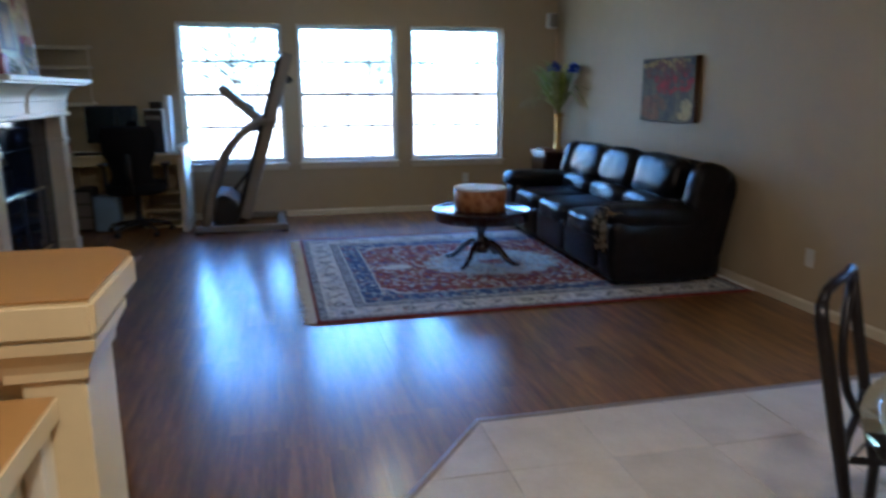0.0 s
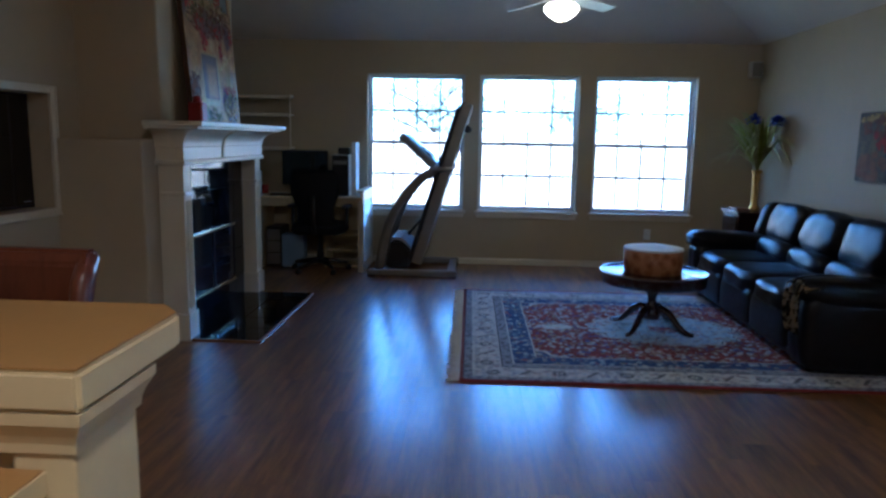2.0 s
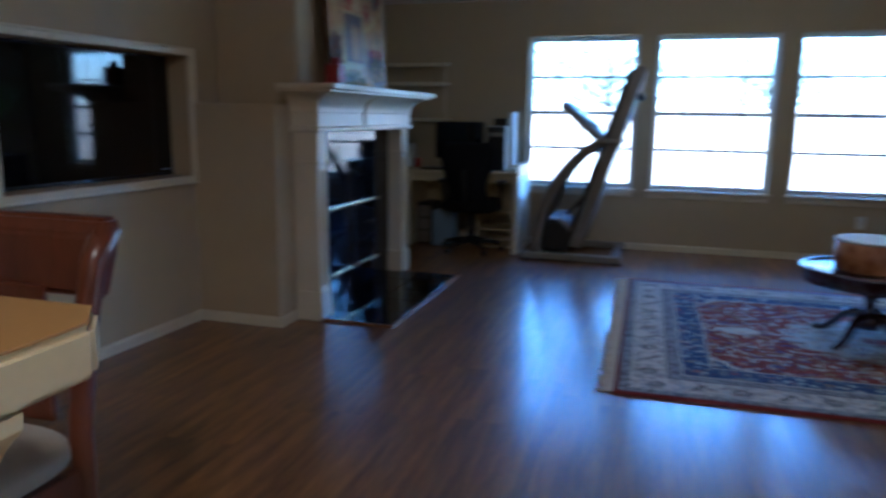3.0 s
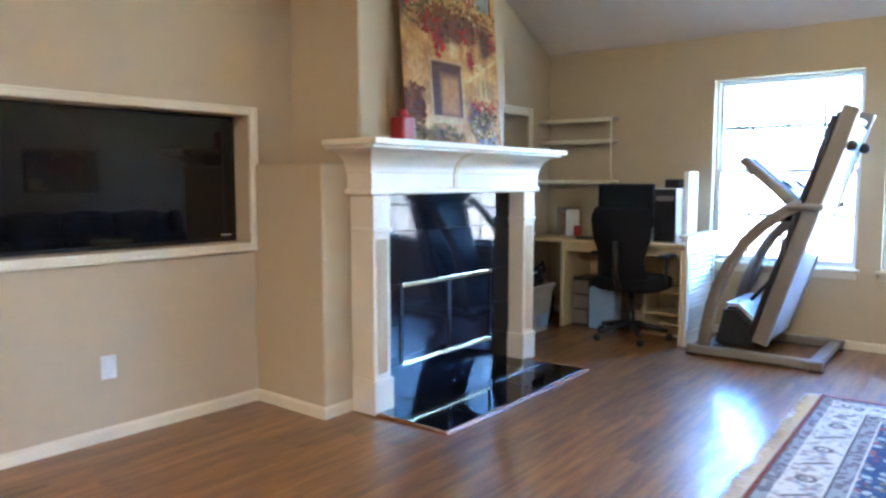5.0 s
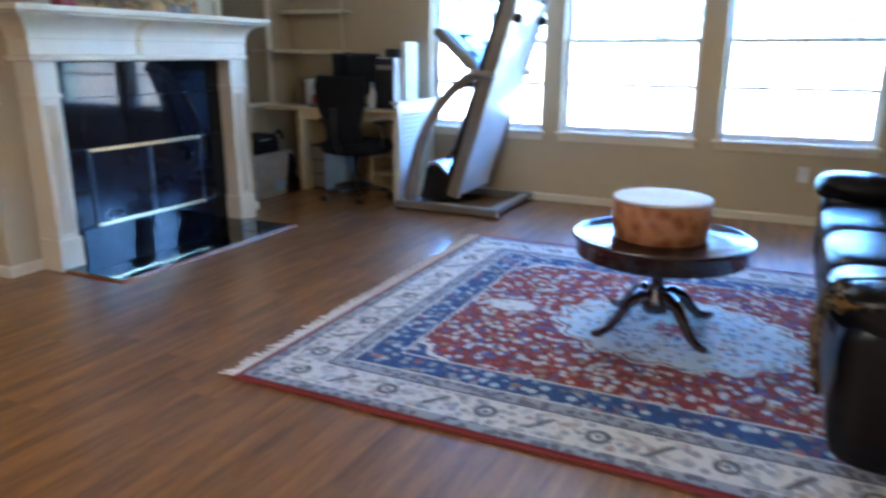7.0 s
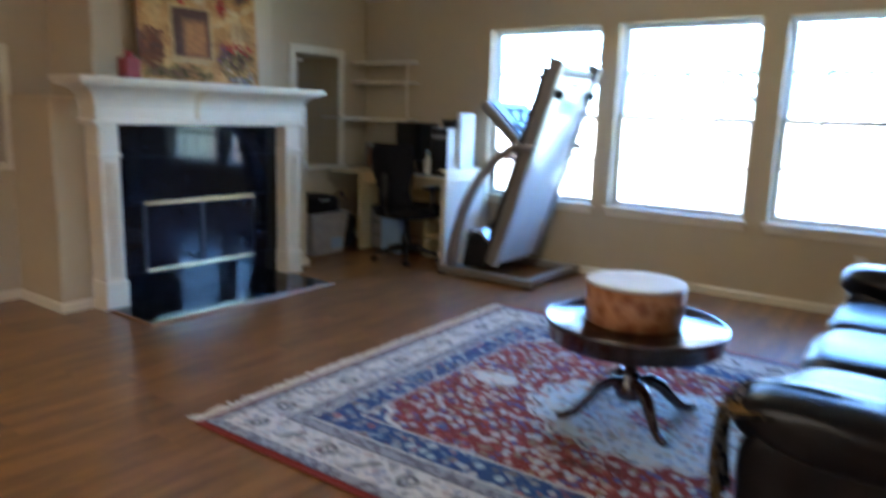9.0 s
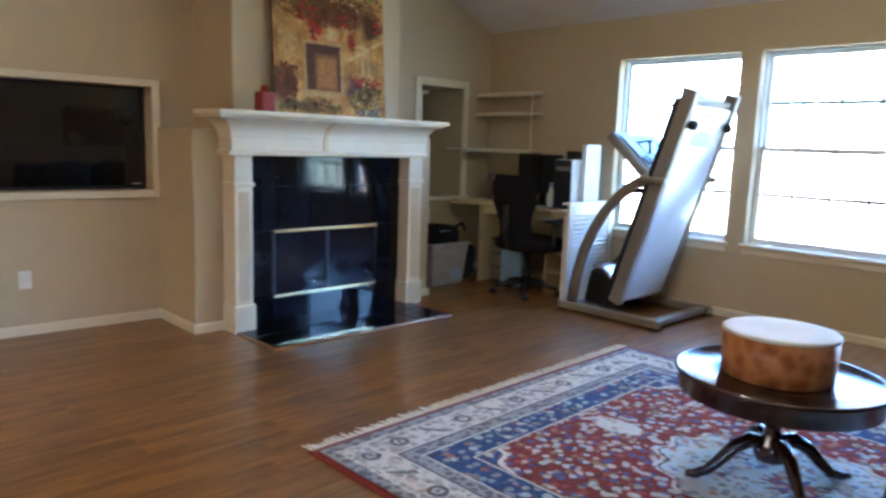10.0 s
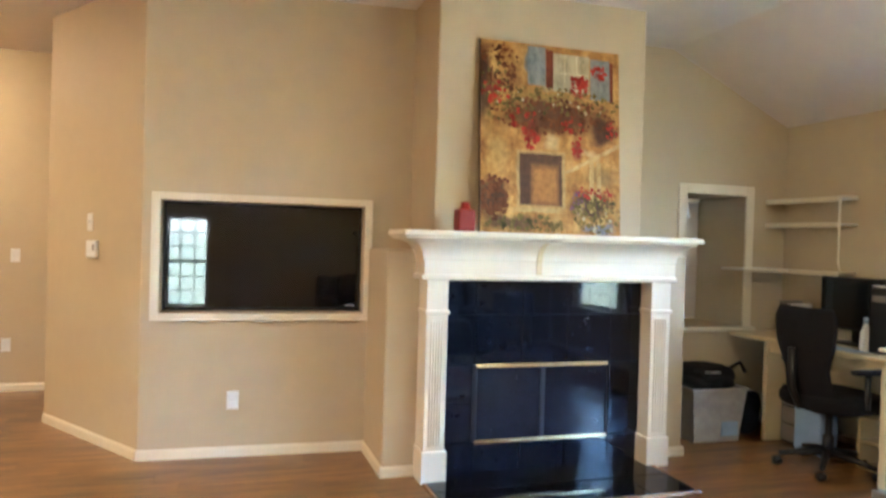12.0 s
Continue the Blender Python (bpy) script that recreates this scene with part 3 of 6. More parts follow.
# chimney breast: broad low part with a ledge, narrow part to the ceiling
bm = bmesh.new()
CX = -1.70
FB = (5.255, 6.157, 0.19, 0.66)           # firebox opening
box(bm, LX, CX, 4.70, FB[0] - 0.02, 0, 1.35, 0.012)
box(bm, LX, CX, FB[1] + 0.02, 6.775, 0, 1.35, 0.012)
box(bm, LX, CX, FB[0] - 0.02, FB[1] + 0.02, FB[3] + 0.02, 1.345)
box(bm, LX, CX, FB[0] - 0.02, FB[1] + 0.02, 0, FB[2] - 0.02)
box(bm, LX, CX, 4.98, 6.405, 1.345, 3.05, 0.012)
structure("chimney_breast", bm, "wall", "beige painted chimney breast with a ledge", "chimney")


def oblique(name, a, b, depth, z0, z1, label, hole=None):
    """A wall between two corners of the plan; its own x runs from a to b, y into the wall."""
    a, b = Vector((*a, 0)), Vector((*b, 0))
    length = (b - a).length
    bm = bmesh.new()
    if hole:
        u0, u1, h0, h1 = hole
        box(bm, 0, u0, 0, depth, z0, z1)
        box(bm, u1, length, 0, depth, z0, z1)
        box(bm, u0, u1, 0, depth, z0, h0)
        box(bm, u0, u1, 0, depth, h1, z1)
    else:
        box(bm, 0, length, 0, depth, z0, z1)
    ob = structure(name, bm, "wall", label)
    ob.matrix_basis = Matrix.Translation(a) @ Matrix.Rotation(math.atan2(b.y - a.y, b.x - a.x), 4, "Z")
    return ob


TA, TB, TC = (-2.335, 3.297), (-2.248, 5.05), (-3.44, 2.55)
tv_wall = oblique("wall_screen", TA, TB, 0.20, -0.1, 3.1, "beige wall with a recessed screen", (0.105, 1.375, 0.915, 1.62))
oblique("wall_angled", TC, TA, 0.12, -0.1, 3.1, "beige angled wall beside the hall")
bm = bmesh.new()
box(bm, -2.60, -2.39, 4.80, 4.99, -0.1, 3.1)
structure("wall_corner", bm, "wall", "beige wall corner behind the chimney")
bm = bmesh.new()
box(bm, -3.62, -3.50, 2.61, 3.75, -0.1, 3.1)
structure("wall_hall_side", bm, "wall", "beige wall at the side of the hall")
bm = bmesh.new()
box(bm, -4.75, -3.62, 3.62, 3.75, -0.1, 3.1)
structure("wall_hall_end", bm, "wall", "beige wall at the end of the hall")
structure("wall_hall", boxed(-4.75, -4.60, -2.6, 3.62, -0.1, 3.1), "wall", "beige far wall of the hall")
structure("wall_south", boxed(-4.75, RX, -2.75, -2.6, -0.1, 3.1), "wall", "plain beige wall of the kitchen and dining side")

# ceiling: flat, with pitched sides over the window wall and the sofa wall
bm = bmesh.new()
run = (FLAT - PLATE) / SLOPE
rows = [(-4.75, -2.75, FLAT), (RX - run, -2.75, FLAT), (RX - run, WY - run, FLAT), (-4.75, WY - run, FLAT)]


def slab(corners, up=0.12):
    lo = [bm.verts.new(c) for c in corners]
    hi = [bm.verts.new((c[0], c[1], c[2] + up)) for c in corners]
    bm.faces.new(lo[::-1])
    bm.faces.new(hi)
    for i in range(len(lo)):
        bm.faces.new((lo[i], lo[(i + 1) % len(lo)], hi[(i + 1) % len(lo)], hi[i]))


over = 0.2
slab(rows)
slab([(-4.75, WY - run, FLAT), (RX - run, WY - run, FLAT), (RX + over, WY + over, PLATE - over * SLOPE), (-4.75, WY + over, PLATE - over * SLOPE)])
slab([(RX - run, -2.75, FLAT), (RX + over, -2.75, PLATE - over * SLOPE), (RX + over, WY + over, PLATE - over * SLOPE), (RX - run, WY - run, FLAT)])
bmesh.ops.recalc_face_normals(bm, faces=bm.faces[:])
structure("ceiling", bm, "ceiling", "pale vaulted ceiling with pitched sides", "ceiling")

# floor slab; boards and tiles are laid on it at the end of the file
floor = structure("floor", boxed(-4.75, RX + 0.15, -2.75, WY + 0.15, -0.15, -0.009), "subfloor", "brown wood laminate floor with long boards", "floor")
tile_floor = structure("tile_floor", boxed(0.91, RX, -2.6, 2.80, -0.004, 0.0025), "tile", "beige ceramic tile floor of the dining area", "floor")


# baseboards
def baseboard(name, a, b, side):
    """Along a wall from a to b; the room lies to the left of the line when side is 1."""
    a, b = Vector((*a, 0)), Vector((*b, 0))
    bm = bmesh.new()
    prism(bm, [(0, 0), (0.013 * side, 0), (0.013 * side, 0.050), (0.005 * side, 0.064), (0, 0.064)], "x", 0, (b - a).length)
    ob = structure(name, bm, "white", "white painted baseboard", "baseboard")
    ob.matrix_basis = Matrix.Translation(a) @ Matrix.Rotation(math.atan2(b.y - a.y, b.x - a.x), 4, "Z")


for i, (a, b, s) in enumerate((((LX, WY), (RX, WY), -1), ((RX, -2.6), (RX, WY - 0.02), 1), ((LX, 6.775), (LX, WY - 0.02), -1),
                               ((-2.262, 4.70), (CX, 4.70), -1), ((CX, 4.687), (CX, 4.895), -1), ((CX, 6.54), (CX, 6.79), -1), ((LX, 6.775), (CX, 6.775), 1),
                               (TA, (-2.265, 4.70), -1), (TC, TA, -1), ((-4.60, -2.6), (-4.60, 3.62), -1))):
    baseboard("baseboard_%d" % (i + 1), a, b, s)


# windows
def sash(parent, x0, x1, y, z0, z1, cols, rows):
    bm = bmesh.new()
    t = 0.028
    box(bm, x0, x0 + t, y, y + 0.03, z0, z1, 0.004)
    box(bm, x1 - t, x1, y, y + 0.03, z0, z1, 0.004)
    box(bm, x0 + t, x1 - t, y, y + 0.03, z0, z0 + t, 0.004)
    box(bm, x0 + t, x1 - t, y, y + 0.03, z1 - t, z1, 0.004)
    s = part("sash", bm, "vinyl", parent)
    for k in range(1, cols):
        x = x0 + (x1 - x0) * k / cols
        part("glazing_bar", boxed(x - 0.010, x + 0.010, y + 0.010, y + 0.020, z0 + t, z1 - t), "bar", s)
    for k in range(1, rows):
        z = z0 + (z1 - z0) * k / rows
        part("glazing_bar", boxed(x0 + t, x1 - t, y + 0.008, y + 0.022, z - 0.013, z + 0.013), "bar", s)
    pane = part("pane", boxed(x0 + t - 0.004, x1 - t + 0.004, y + 0.0135, y + 0.0165, z0 + t - 0.004, z1 - t + 0.004), "glass", s)
    pane.visible_shadow = False


def window(number, x0, x1):
    w = tagged(new("window_%d" % number), "white vinyl double-hung window with thin glazing bars", "window", kind="structure")
    bm = bmesh.new()
    y = WY + 0.085
    box(bm, x0, x0 + 0.016, y, y + 0.085, SILL, HEAD, 0.004)
    box(bm, x1 - 0.016, x1, y, y + 0.085, SILL, HEAD, 0.004)
    box(bm, x0 + 0.016, x1 - 0.016, y, y + 0.085, HEAD - 0.016, HEAD, 0.004)
    box(bm, x0 + 0.016, x1 - 0.016, y, y + 0.085, SILL, SILL + 0.02, 0.004)
    part("window_frame", bm, "vinyl", w)
    mid = (SILL + HEAD) / 2
    sash(w, x0 + 0.016, x1 - 0.016, y + 0.045, mid - 0.02, HEAD - 0.016, 4, 2)
    sash(w, x0 + 0.016, x1 - 0.016, y + 0.008, SILL + 0.02, mid + 0.02, 4, 2)
    bm = bmesh.new()
    box(bm, x0 - 0.03, x1 + 0.03, WY - 0.035, WY - 0.002, SILL - 0.026, SILL + 0.004, 0.008)
    box(bm, x0 + 0.002, x1 - 0.002, WY - 0.002, y, SILL + 0.001, SILL + 0.006)
    box(bm, x0 - 0.01, x1 + 0.01, WY - 0.014, WY - 0.002, SILL - 0.075, SILL - 0.026, 0.004)
    part("window_sill", bm, "white", w)


for i, (a, b) in enumerate(WINDOWS):
    window(i + 1, a, b)

# dining window, mirrored in the screen
w = tagged(new("window_4"), "white dining window with a grid of panes", "window", kind="structure")
y0, y1, z0, z1 = DOOR_W
bm = bmesh.new()
for a, b, c, d in ((y0, y0 + 0.05, z0, z1), (y1 - 0.05, y1, z0, z1), (y0 + 0.05, y1 - 0.05, z0, z0 + 0.05), (y0 + 0.05, y1 - 0.05, z1 - 0.05, z1), (y0 + 0.05, y1 - 0.05, 0.99, 1.04)):
    box(bm, RX + 0.05, RX + 0.11, a, b, c, d, 0.004)
part("window_frame", bm, "vinyl", w)
for k in (1, 2):
    y = y0 + (y1 - y0) * k / 3
    part("glazing_bar", boxed(RX + 0.07, RX + 0.085, y - 0.009, y + 0.009, z0 + 0.05, z1 - 0.05), "vinyl", w)
for z in (0.60, 0.80, 1.23, 1.43):
    part("glazing_bar", boxed(RX + 0.068, RX + 0.087, y0 + 0.05, y1 - 0.05, z - 0.009, z + 0.009), "vinyl", w)
pane = part("pane", boxed(RX + 0.076, RX + 0.079, y0 + 0.04, y1 - 0.04, z0 + 0.04, z1 - 0.04), "glass", w)
pane.visible_shadow = False

# trims round the recess
bm = bmesh.new()
for a, b, c, d in ((NY0 - 0.075, NY0, NZ0, NZ1 + 0.075), (NY1, NY1 + 0.075, NZ0, NZ1 + 0.075), (NY0, NY1, NZ1, NZ1 + 0.075)):
    box(bm, LX, LX + 0.02, a, b, c, d, 0.005)
box(bm, LX - 0.02, LX + 0.05, NY0 - 0.10, NY1 + 0.10, NZ0 - 0.035, NZ0, 0.006)
structure("recess_trim", bm, "white", "white painted casing and sill of the wall recess", "trim")
bm = bmesh.new()
for u0, u1, h0, h1 in ((0.055, 0.105, 0.868, 1.665), (1.375, 1.425, 0.868, 1.665), (0.105, 1.375, 0.868, 0.915), (0.105, 1.375, 1.62, 1.665)):
    box(bm, u0, u1, -0.022, -0.001, h0, h1, 0.006)
for u0, u1, h0, h1 in ((0.055, 0.068, 0.868, 1.665), (1.412, 1.425, 0.868, 1.665), (0.068, 1.412, 0.868, 0.881), (0.068, 1.412, 1.652, 1.665)):
    box(bm, u0, u1, -0.03, -0.022, h0, h1, 0.003)
trim = structure("screen_trim", bm, "white", "white painted casing round the recessed screen", "trim")
trim.matrix_basis = tv_wall.matrix_basis.copy()

# outside: lawn, fence and trees behind the windows
structure("ground", boxed(-400, 400, -400, 400, -0.6, -0.35), "grass", "sunlit back lawn", "ground")


# fireplace -------------------------------------------------------------------------
fire = thing("fireplace", "white painted fireplace with black granite facing and glass doors", "fireplace", (-1.5, 5.65, 0))
FX = -1.655
bm = bmesh.new()
box(bm, CX + 0.002, FX - 0.004, 5.03, FB[0], 0, 1.18)
box(bm, CX + 0.002, FX - 0.004, FB[1], 6.40, 0, 1.18)
box(bm, CX + 0.002, FX - 0.004, FB[0], FB[1], FB[3], 1.18)
box(bm, CX + 0.002, FX - 0.004, FB[0], FB[1], 0, FB[2])
facing = part("facing", bm, "grout", fire, "black granite tile facing")


def facing_tile(y0, y1, z0, z1):
    g = 0.002
    part("tile", boxed(FX - 0.006, FX + 0.006 + random.uniform(-0.0008, 0.0008), y0 + g, y1 - g, z0 + g, z1 - g, 0.0018, 1), "black_tile", facing)


ycut = [5.03, 5.245, 5.555, 5.865, 6.172, 6.40]
for a, b in zip(ycut, ycut[1:]):
    facing_tile(a, b, 0.97, 1.18)
    facing_tile(a, b, 0.665, 0.97)
    facing_tile(a, b, 0.0, 0.195)
for a, b in ((0.195, 0.43), (0.43, 0.665)):
    facing_tile(5.03, 5.245, a, b)
    facing_tile(6.172, 6.40, a, b)
for a, b, c, d in ((FB[0] - 0.018, FB[0] + 0.012, 0.197, 0.663), (FB[1] - 0.002, FB[1] + 0.008, 0.197, 0.663), (5.69, 5.72, 0.205, 0.643)):
    part("door_stile", boxed(FX - 0.01, FX + 0.012, a, b, c, d, 0.003), "black_plastic", fire, "black metal door stile")
part("top_strip", boxed(FX - 0.01, FX + 0.020, FB[0] + 0.0, FB[1] + 0.0, 0.643, 0.668, 0.004), "brass", fire, "polished brass strip")
part("bottom_strip", boxed(FX - 0.01, FX + 0.020, FB[0] + 0.0, FB[1] + 0.0, 0.180, 0.205, 0.004), "brass", fire, "polished brass strip")
for a, b in ((FB[0] + 0.012, 5.69), (5.72, FB[1] - 0.002)):
    part("glass_door", boxed(FX - 0.004, FX + 0.004, a, b, 0.205, 0.643), "fire_glass", fire, "smoked glass door")
# mantel: legs with plinth, ribs and cap, frieze that flares to the shelf
for y0, y1 in ((4.90, 5.03), (6.395, 6.535)):
    bm = bmesh.new()
    box(bm, CX + 0.002, -1.53, y0, y1, 0, 1.19, 0.004)
    leg = part("leg", bm, "white", fire, "white fluted pilaster")
    part("plinth", boxed(-1.69, -1.515, y0 - 0.012, y1 + 0.012, 0, 0.19, 0.006), "white", leg)
    part("moulding", boxed(-1.69, -1.518, y0 - 0.010, y1 + 0.010, 0.985, 1.01, 0.006), "white", leg)
    w = (y1 - y0 - 0.05) / 5
    for k in range(5):
        a = y0 + 0.025 + k * w
        part("rib", boxed(-1.532, -1.522, a + 0.004, a + w - 0.004, 0.22, 0.95, 0.003, 1), "white", leg)


def flared(levels):
    """Layers of (height, front, end overhang) joined into one moulded body."""
    bm = bmesh.new()
    rings = []
    for z, x, o in levels:
        rings.append([bm.verts.new(p) for p in ((CX + 0.002, 4.89 - 1.55 * o, z), (x, 4.89 - 1.55 * o, z), (x, 6.55 + 0.4 * o, z), (CX + 0.002, 6.55 + 0.4 * o, z))])
    for a, b in zip(rings, rings[1:]):
        for k in range(4):
            bm.faces.new((a[k], a[(k + 1) % 4], b[(k + 1) % 4], b[k]))
    bm.faces.new(rings[0][::-1])
    bm.faces.new(rings[-1])
    bmesh.ops.recalc_face_normals(bm, faces=bm.faces[:])
    return bm


levels = [(1.185, -1.512, 0.01), (1.192, -1.502, 0.02), (1.212, -1.502, 0.02), (1.220, -1.516, 0.008), (1.300, -1.516, 0.008), (1.306, -1.510, 0.014)]
for k in range(9):
    q = k / 8 * math.pi / 2
    levels.append((1.312 + 0.105 * math.sin(q), -1.510 + 0.135 * (1 - math.cos(q)), 0.014 + 0.085 * (1 - math.cos(q))))
levels += [(1.422, -1.352, 0.108), (1.434, -1.352, 0.108)]
part("frieze", flared(levels), "white", fire, "white moulded mantel frieze")
part("shelf", boxed(CX + 0.002, -1.315, 4.70, 6.615, 1.435, 1.468, 0.008), "white", fire, "white mantel shelf")
bm = bmesh.new()
prism(bm, [(-1.53, 1.222)] + [(x + 0.009, z) for z, x, _ in levels[3:-2]] + [(-1.53, 1.417)], "y", 5.575, 5.610)
part("joint_strip", bm, "laminate_pale", fire, "cream joint strip")
# hearth
hearth = part("hearth", boxed(FX - 0.02, -1.06, 4.92, 6.42, 0.0, 0.006), "grout", fire, "black granite hearth")
for i in range(5):
    for j in range(2):
        y0, x0 = 4.92 + 0.3 * i, -1.648 + 0.294 * j
        part("tile", boxed(x0 + 0.002, x0 + 0.292, y0 + 0.002, y0 + 0.298, 0.004, 0.0145, 0.002, 1), "black_tile", hearth)
bm = bmesh.new()
box(bm, -1.06, -1.038, 4.898, 6.442, 0, 0.016, 0.004)
box(bm, -1.53, -1.06, 4.898, 4.92, 0, 0.016, 0.004)
box(bm, -1.53, -1.06, 6.42, 6.442, 0, 0.016, 0.004)
part("edging", bm, "floor", fire, "wood edging strip")
# inside of the firebox
bm = bmesh.new()
box(bm, -2.1, CX, FB[0] - 0.02, FB[1] + 0.02, 0.17, 0.18)
box(bm, -2.12, -2.1, FB[0] - 0.02, FB[1] + 0.02, 0.17, 0.68)
part("firebox", bm, "grout", fire, "sooty firebox")

# recessed screen
tv = thing("television", "large black flat television set in a wall recess", "television", (-2.36, 4.0, 0.935))
tvm = tv_wall.matrix_basis


def on_screen_wall(bm):
    bmesh.ops.transform(bm, matrix=tvm, verts=bm.verts[:])
    return bm


bm = bmesh.new()
box(bm, 0.108, 1.372, 0.130, 0.19, 0.918, 1.617, 0.004)
part("body", on_screen_wall(bm), "black_plastic", tv)
part("screen", on_screen_wall(boxed(0.125, 1.355, 0.126, 0.130, 0.938, 1.602)), "screen", tv, "glossy black screen")
part("badge", on_screen_wall(boxed(1.27, 1.335, 0.1245, 0.1265, 0.952, 0.959)), "silver", tv, "small silver badge")
back = on_screen_wall(boxed(0.08, 1.40, 0.201, 0.22, 0.90, 1.64))
structure("screen_recess_back", back, "wall", "back of the screen recess", "recess")

# painting on the mantel ------------------------------------------------------------
paint = thing("painting", "large golden oil painting of a flowered doorway leaning on the mantel", "painting", (-1.575, 5.70, 1.469), in_place=False)
paint.matrix_basis = pose(-1.575, 5.705, 1.470, -4.3, 0, 90)
PW, PH = 0.95, 1.18
part("canvas", boxed(-PW / 2, PW / 2, 0.004, 0.035, 0, PH, 0.003), "canvas_side", paint)
part("ground_colour", boxed(-PW / 2 + 0.001, PW / 2 - 0.001, 0.0, 0.004, 0.001, PH - 0.001), "canvas_gold", paint, "golden oil paint")
rng = random.Random(7)


def colour_set(name, a, b):
    return canvas_material(name, [(0.42, a), (0.57, b)], rng.uniform(0, 9), 7.0)


PAINT = {
    "door": colour_set("ochre door paint", (0.26, 0.09, 0.015), (0.55, 0.27, 0.05)),
    "frame": colour_set("dark red brown paint", (0.10, 0.022, 0.010), (0.20, 0.05, 0.018)),
    "stone": colour_set("pale stone paint", (0.32, 0.19, 0.055), (0.56, 0.41, 0.16)),
    "shutter": colour_set("grey blue paint", (0.14, 0.15, 0.14), (0.26, 0.27, 0.24)),
    "pane": colour_set("pale window paint", (0.28, 0.24, 0.14), (0.46, 0.39, 0.24)),
    "red": colour_set("red flower paint", (0.17, 0.011, 0.007), (0.42, 0.035, 0.018)),
    "rust": colour_set("rust foliage paint", (0.06, 0.018, 0.007), (0.17, 0.055, 0.016)),
    "green": colour_set("olive foliage paint", (0.05, 0.04, 0.01), (0.20, 0.14, 0.03)),
    "yellow": colour_set("yellow flower paint", (0.24, 0.14, 0.03), (0.46, 0.31, 0.09)),
    "white": colour_set("cream flower paint", (0.42, 0.34, 0.18), (0.60, 0.52, 0.34)),
    "violet": colour_set("violet flower paint", (0.08, 0.03, 0.06), (0.17, 0.08, 0.11)),
    "umber": colour_set("umber ground paint", (0.13, 0.055, 0.02), (0.27, 0.13, 0.045)),
}


def patch(bm, pts, y):
    """A flat stroke of paint, 1 mm thick."""
    lo = [bm.verts.new((u, y, v)) for u, v in pts]
    hi = [bm.verts.new((u, y + 0.0012, v)) for u, v in pts]
    bm.faces.new(lo)
    for i in range(len(pts)):
        j = (i + 1) % len(pts)
        bm.faces.new((lo[i], hi[i], hi[j], lo[j]))


def at_art(px, py):
    return (px - 407) / 565 * PW, (840 - py) / 790 * PH


def area(bm, x0, x1, y0, y1, lift):
    patch(bm, [at_art(x0, y1), at_art(x1, y1), at_art(x1, y0), at_art(x0, y0)], -lift)


def daubs(bm, cx, cy, rx, ry, n, size, lift):
    for _ in range(2 * n):
        q, r = rng.uniform(0, 6.283), math.sqrt(rng.random())
        u, v = at_art(cx + rx * r * math.cos(q), cy + ry * r * math.sin(q))
        s, turn, k = size * rng.uniform(0.3, 0.95) / 565 * PW, rng.uniform(0, 6.283), rng.choice((5, 6, 7))
        squash = rng.uniform(0.45, 1.0)
        pts = []
        for i in range(k):
            a = 6.283 * i / k
            w = s * rng.uniform(0.7, 1.25)
            du, dv = w * math.cos(a), w * math.sin(a) * squash
            uu, vv = u + du * math.cos(turn) - dv * math.sin(turn), v + du * math.sin(turn) + dv * math.cos(turn)
            pts.append((min(max(uu, -PW / 2), PW / 2), min(max(vv, 0.001), PH)))
        patch(bm, pts, -lift - rng.uniform(0, 0.0006))


art = {k: bmesh.new() for k in PAINT}
patch(art["stone"], [at_art(440, 585), at_art(482, 580), at_art(686, 462), at_art(686, 444), at_art(482, 562)], -0.0024)
for px in (560, 590):
    area(art["stone"], px, px + 18, 530, 700, 0.0015)
area(art["shutter"], 310, 380, 60, 222, 0.0014)
area(art["frame"], 382, 412, 68, 230, 0.0015)
area(art["pane"], 412, 562, 80, 240, 0.0014)
area(art["shutter"], 566, 648, 88, 262, 0.0014)
area(art["frame"], 648, 662, 95, 270, 0.0015)
for px in (455, 505):
    area(art["white"], px, px + 7, 82, 238, 0.0018)
area(art["white"], 414, 560, 158, 165, 0.0018)
daubs(art["rust"], 195, 160, 80, 110, 45, 13, 0.0024)
daubs(art["green"], 190, 260, 65, 120, 20, 10, 0.0028)
daubs(art["green"], 410, 285, 270, 60, 75, 12, 0.0024)
daubs(art["yellow"], 400, 265, 250, 45, 13, 8, 0.0032)
daubs(art["white"], 400, 300, 270, 55, 7, 7, 0.0038)
daubs(art["rust"], 420, 345, 260, 80, 100, 12, 0.0030)
daubs(art["red"], 180, 265, 60, 45, 11, 12, 0.0036)
daubs(art["red"], 290, 370, 55, 45, 8, 13, 0.0036)
daubs(art["red"], 320, 450, 30, 45, 13, 12, 0.0036)
daubs(art["red"], 495, 380, 45, 55, 8, 13, 0.0036)
daubs(art["red"], 510, 470, 24, 50, 12, 10, 0.0036)
daubs(art["red"], 655, 395, 25, 45, 10, 10, 0.0036)
daubs(art["red"], 515, 208, 42, 36, 22, 13, 0.0046)
daubs(art["red"], 600, 148, 34, 30, 17, 12, 0.0046)
daubs(art["rust"], 180, 640, 50, 40, 20, 12, 0.0024)
daubs(art["rust"], 180, 710, 50, 80, 45, 14, 0.0028)
daubs(art["green"], 590, 745, 105, 85, 65, 11, 0.0024)
daubs(art["violet"], 510, 705, 32, 50, 10, 10, 0.0030)
daubs(art["red"], 545, 660, 40, 24, 12, 10, 0.0032)
daubs(art["red"], 625, 665, 40, 26, 11, 9, 0.0032)
daubs(art["yellow"], 610, 745, 85, 75, 8, 10, 0.0036)
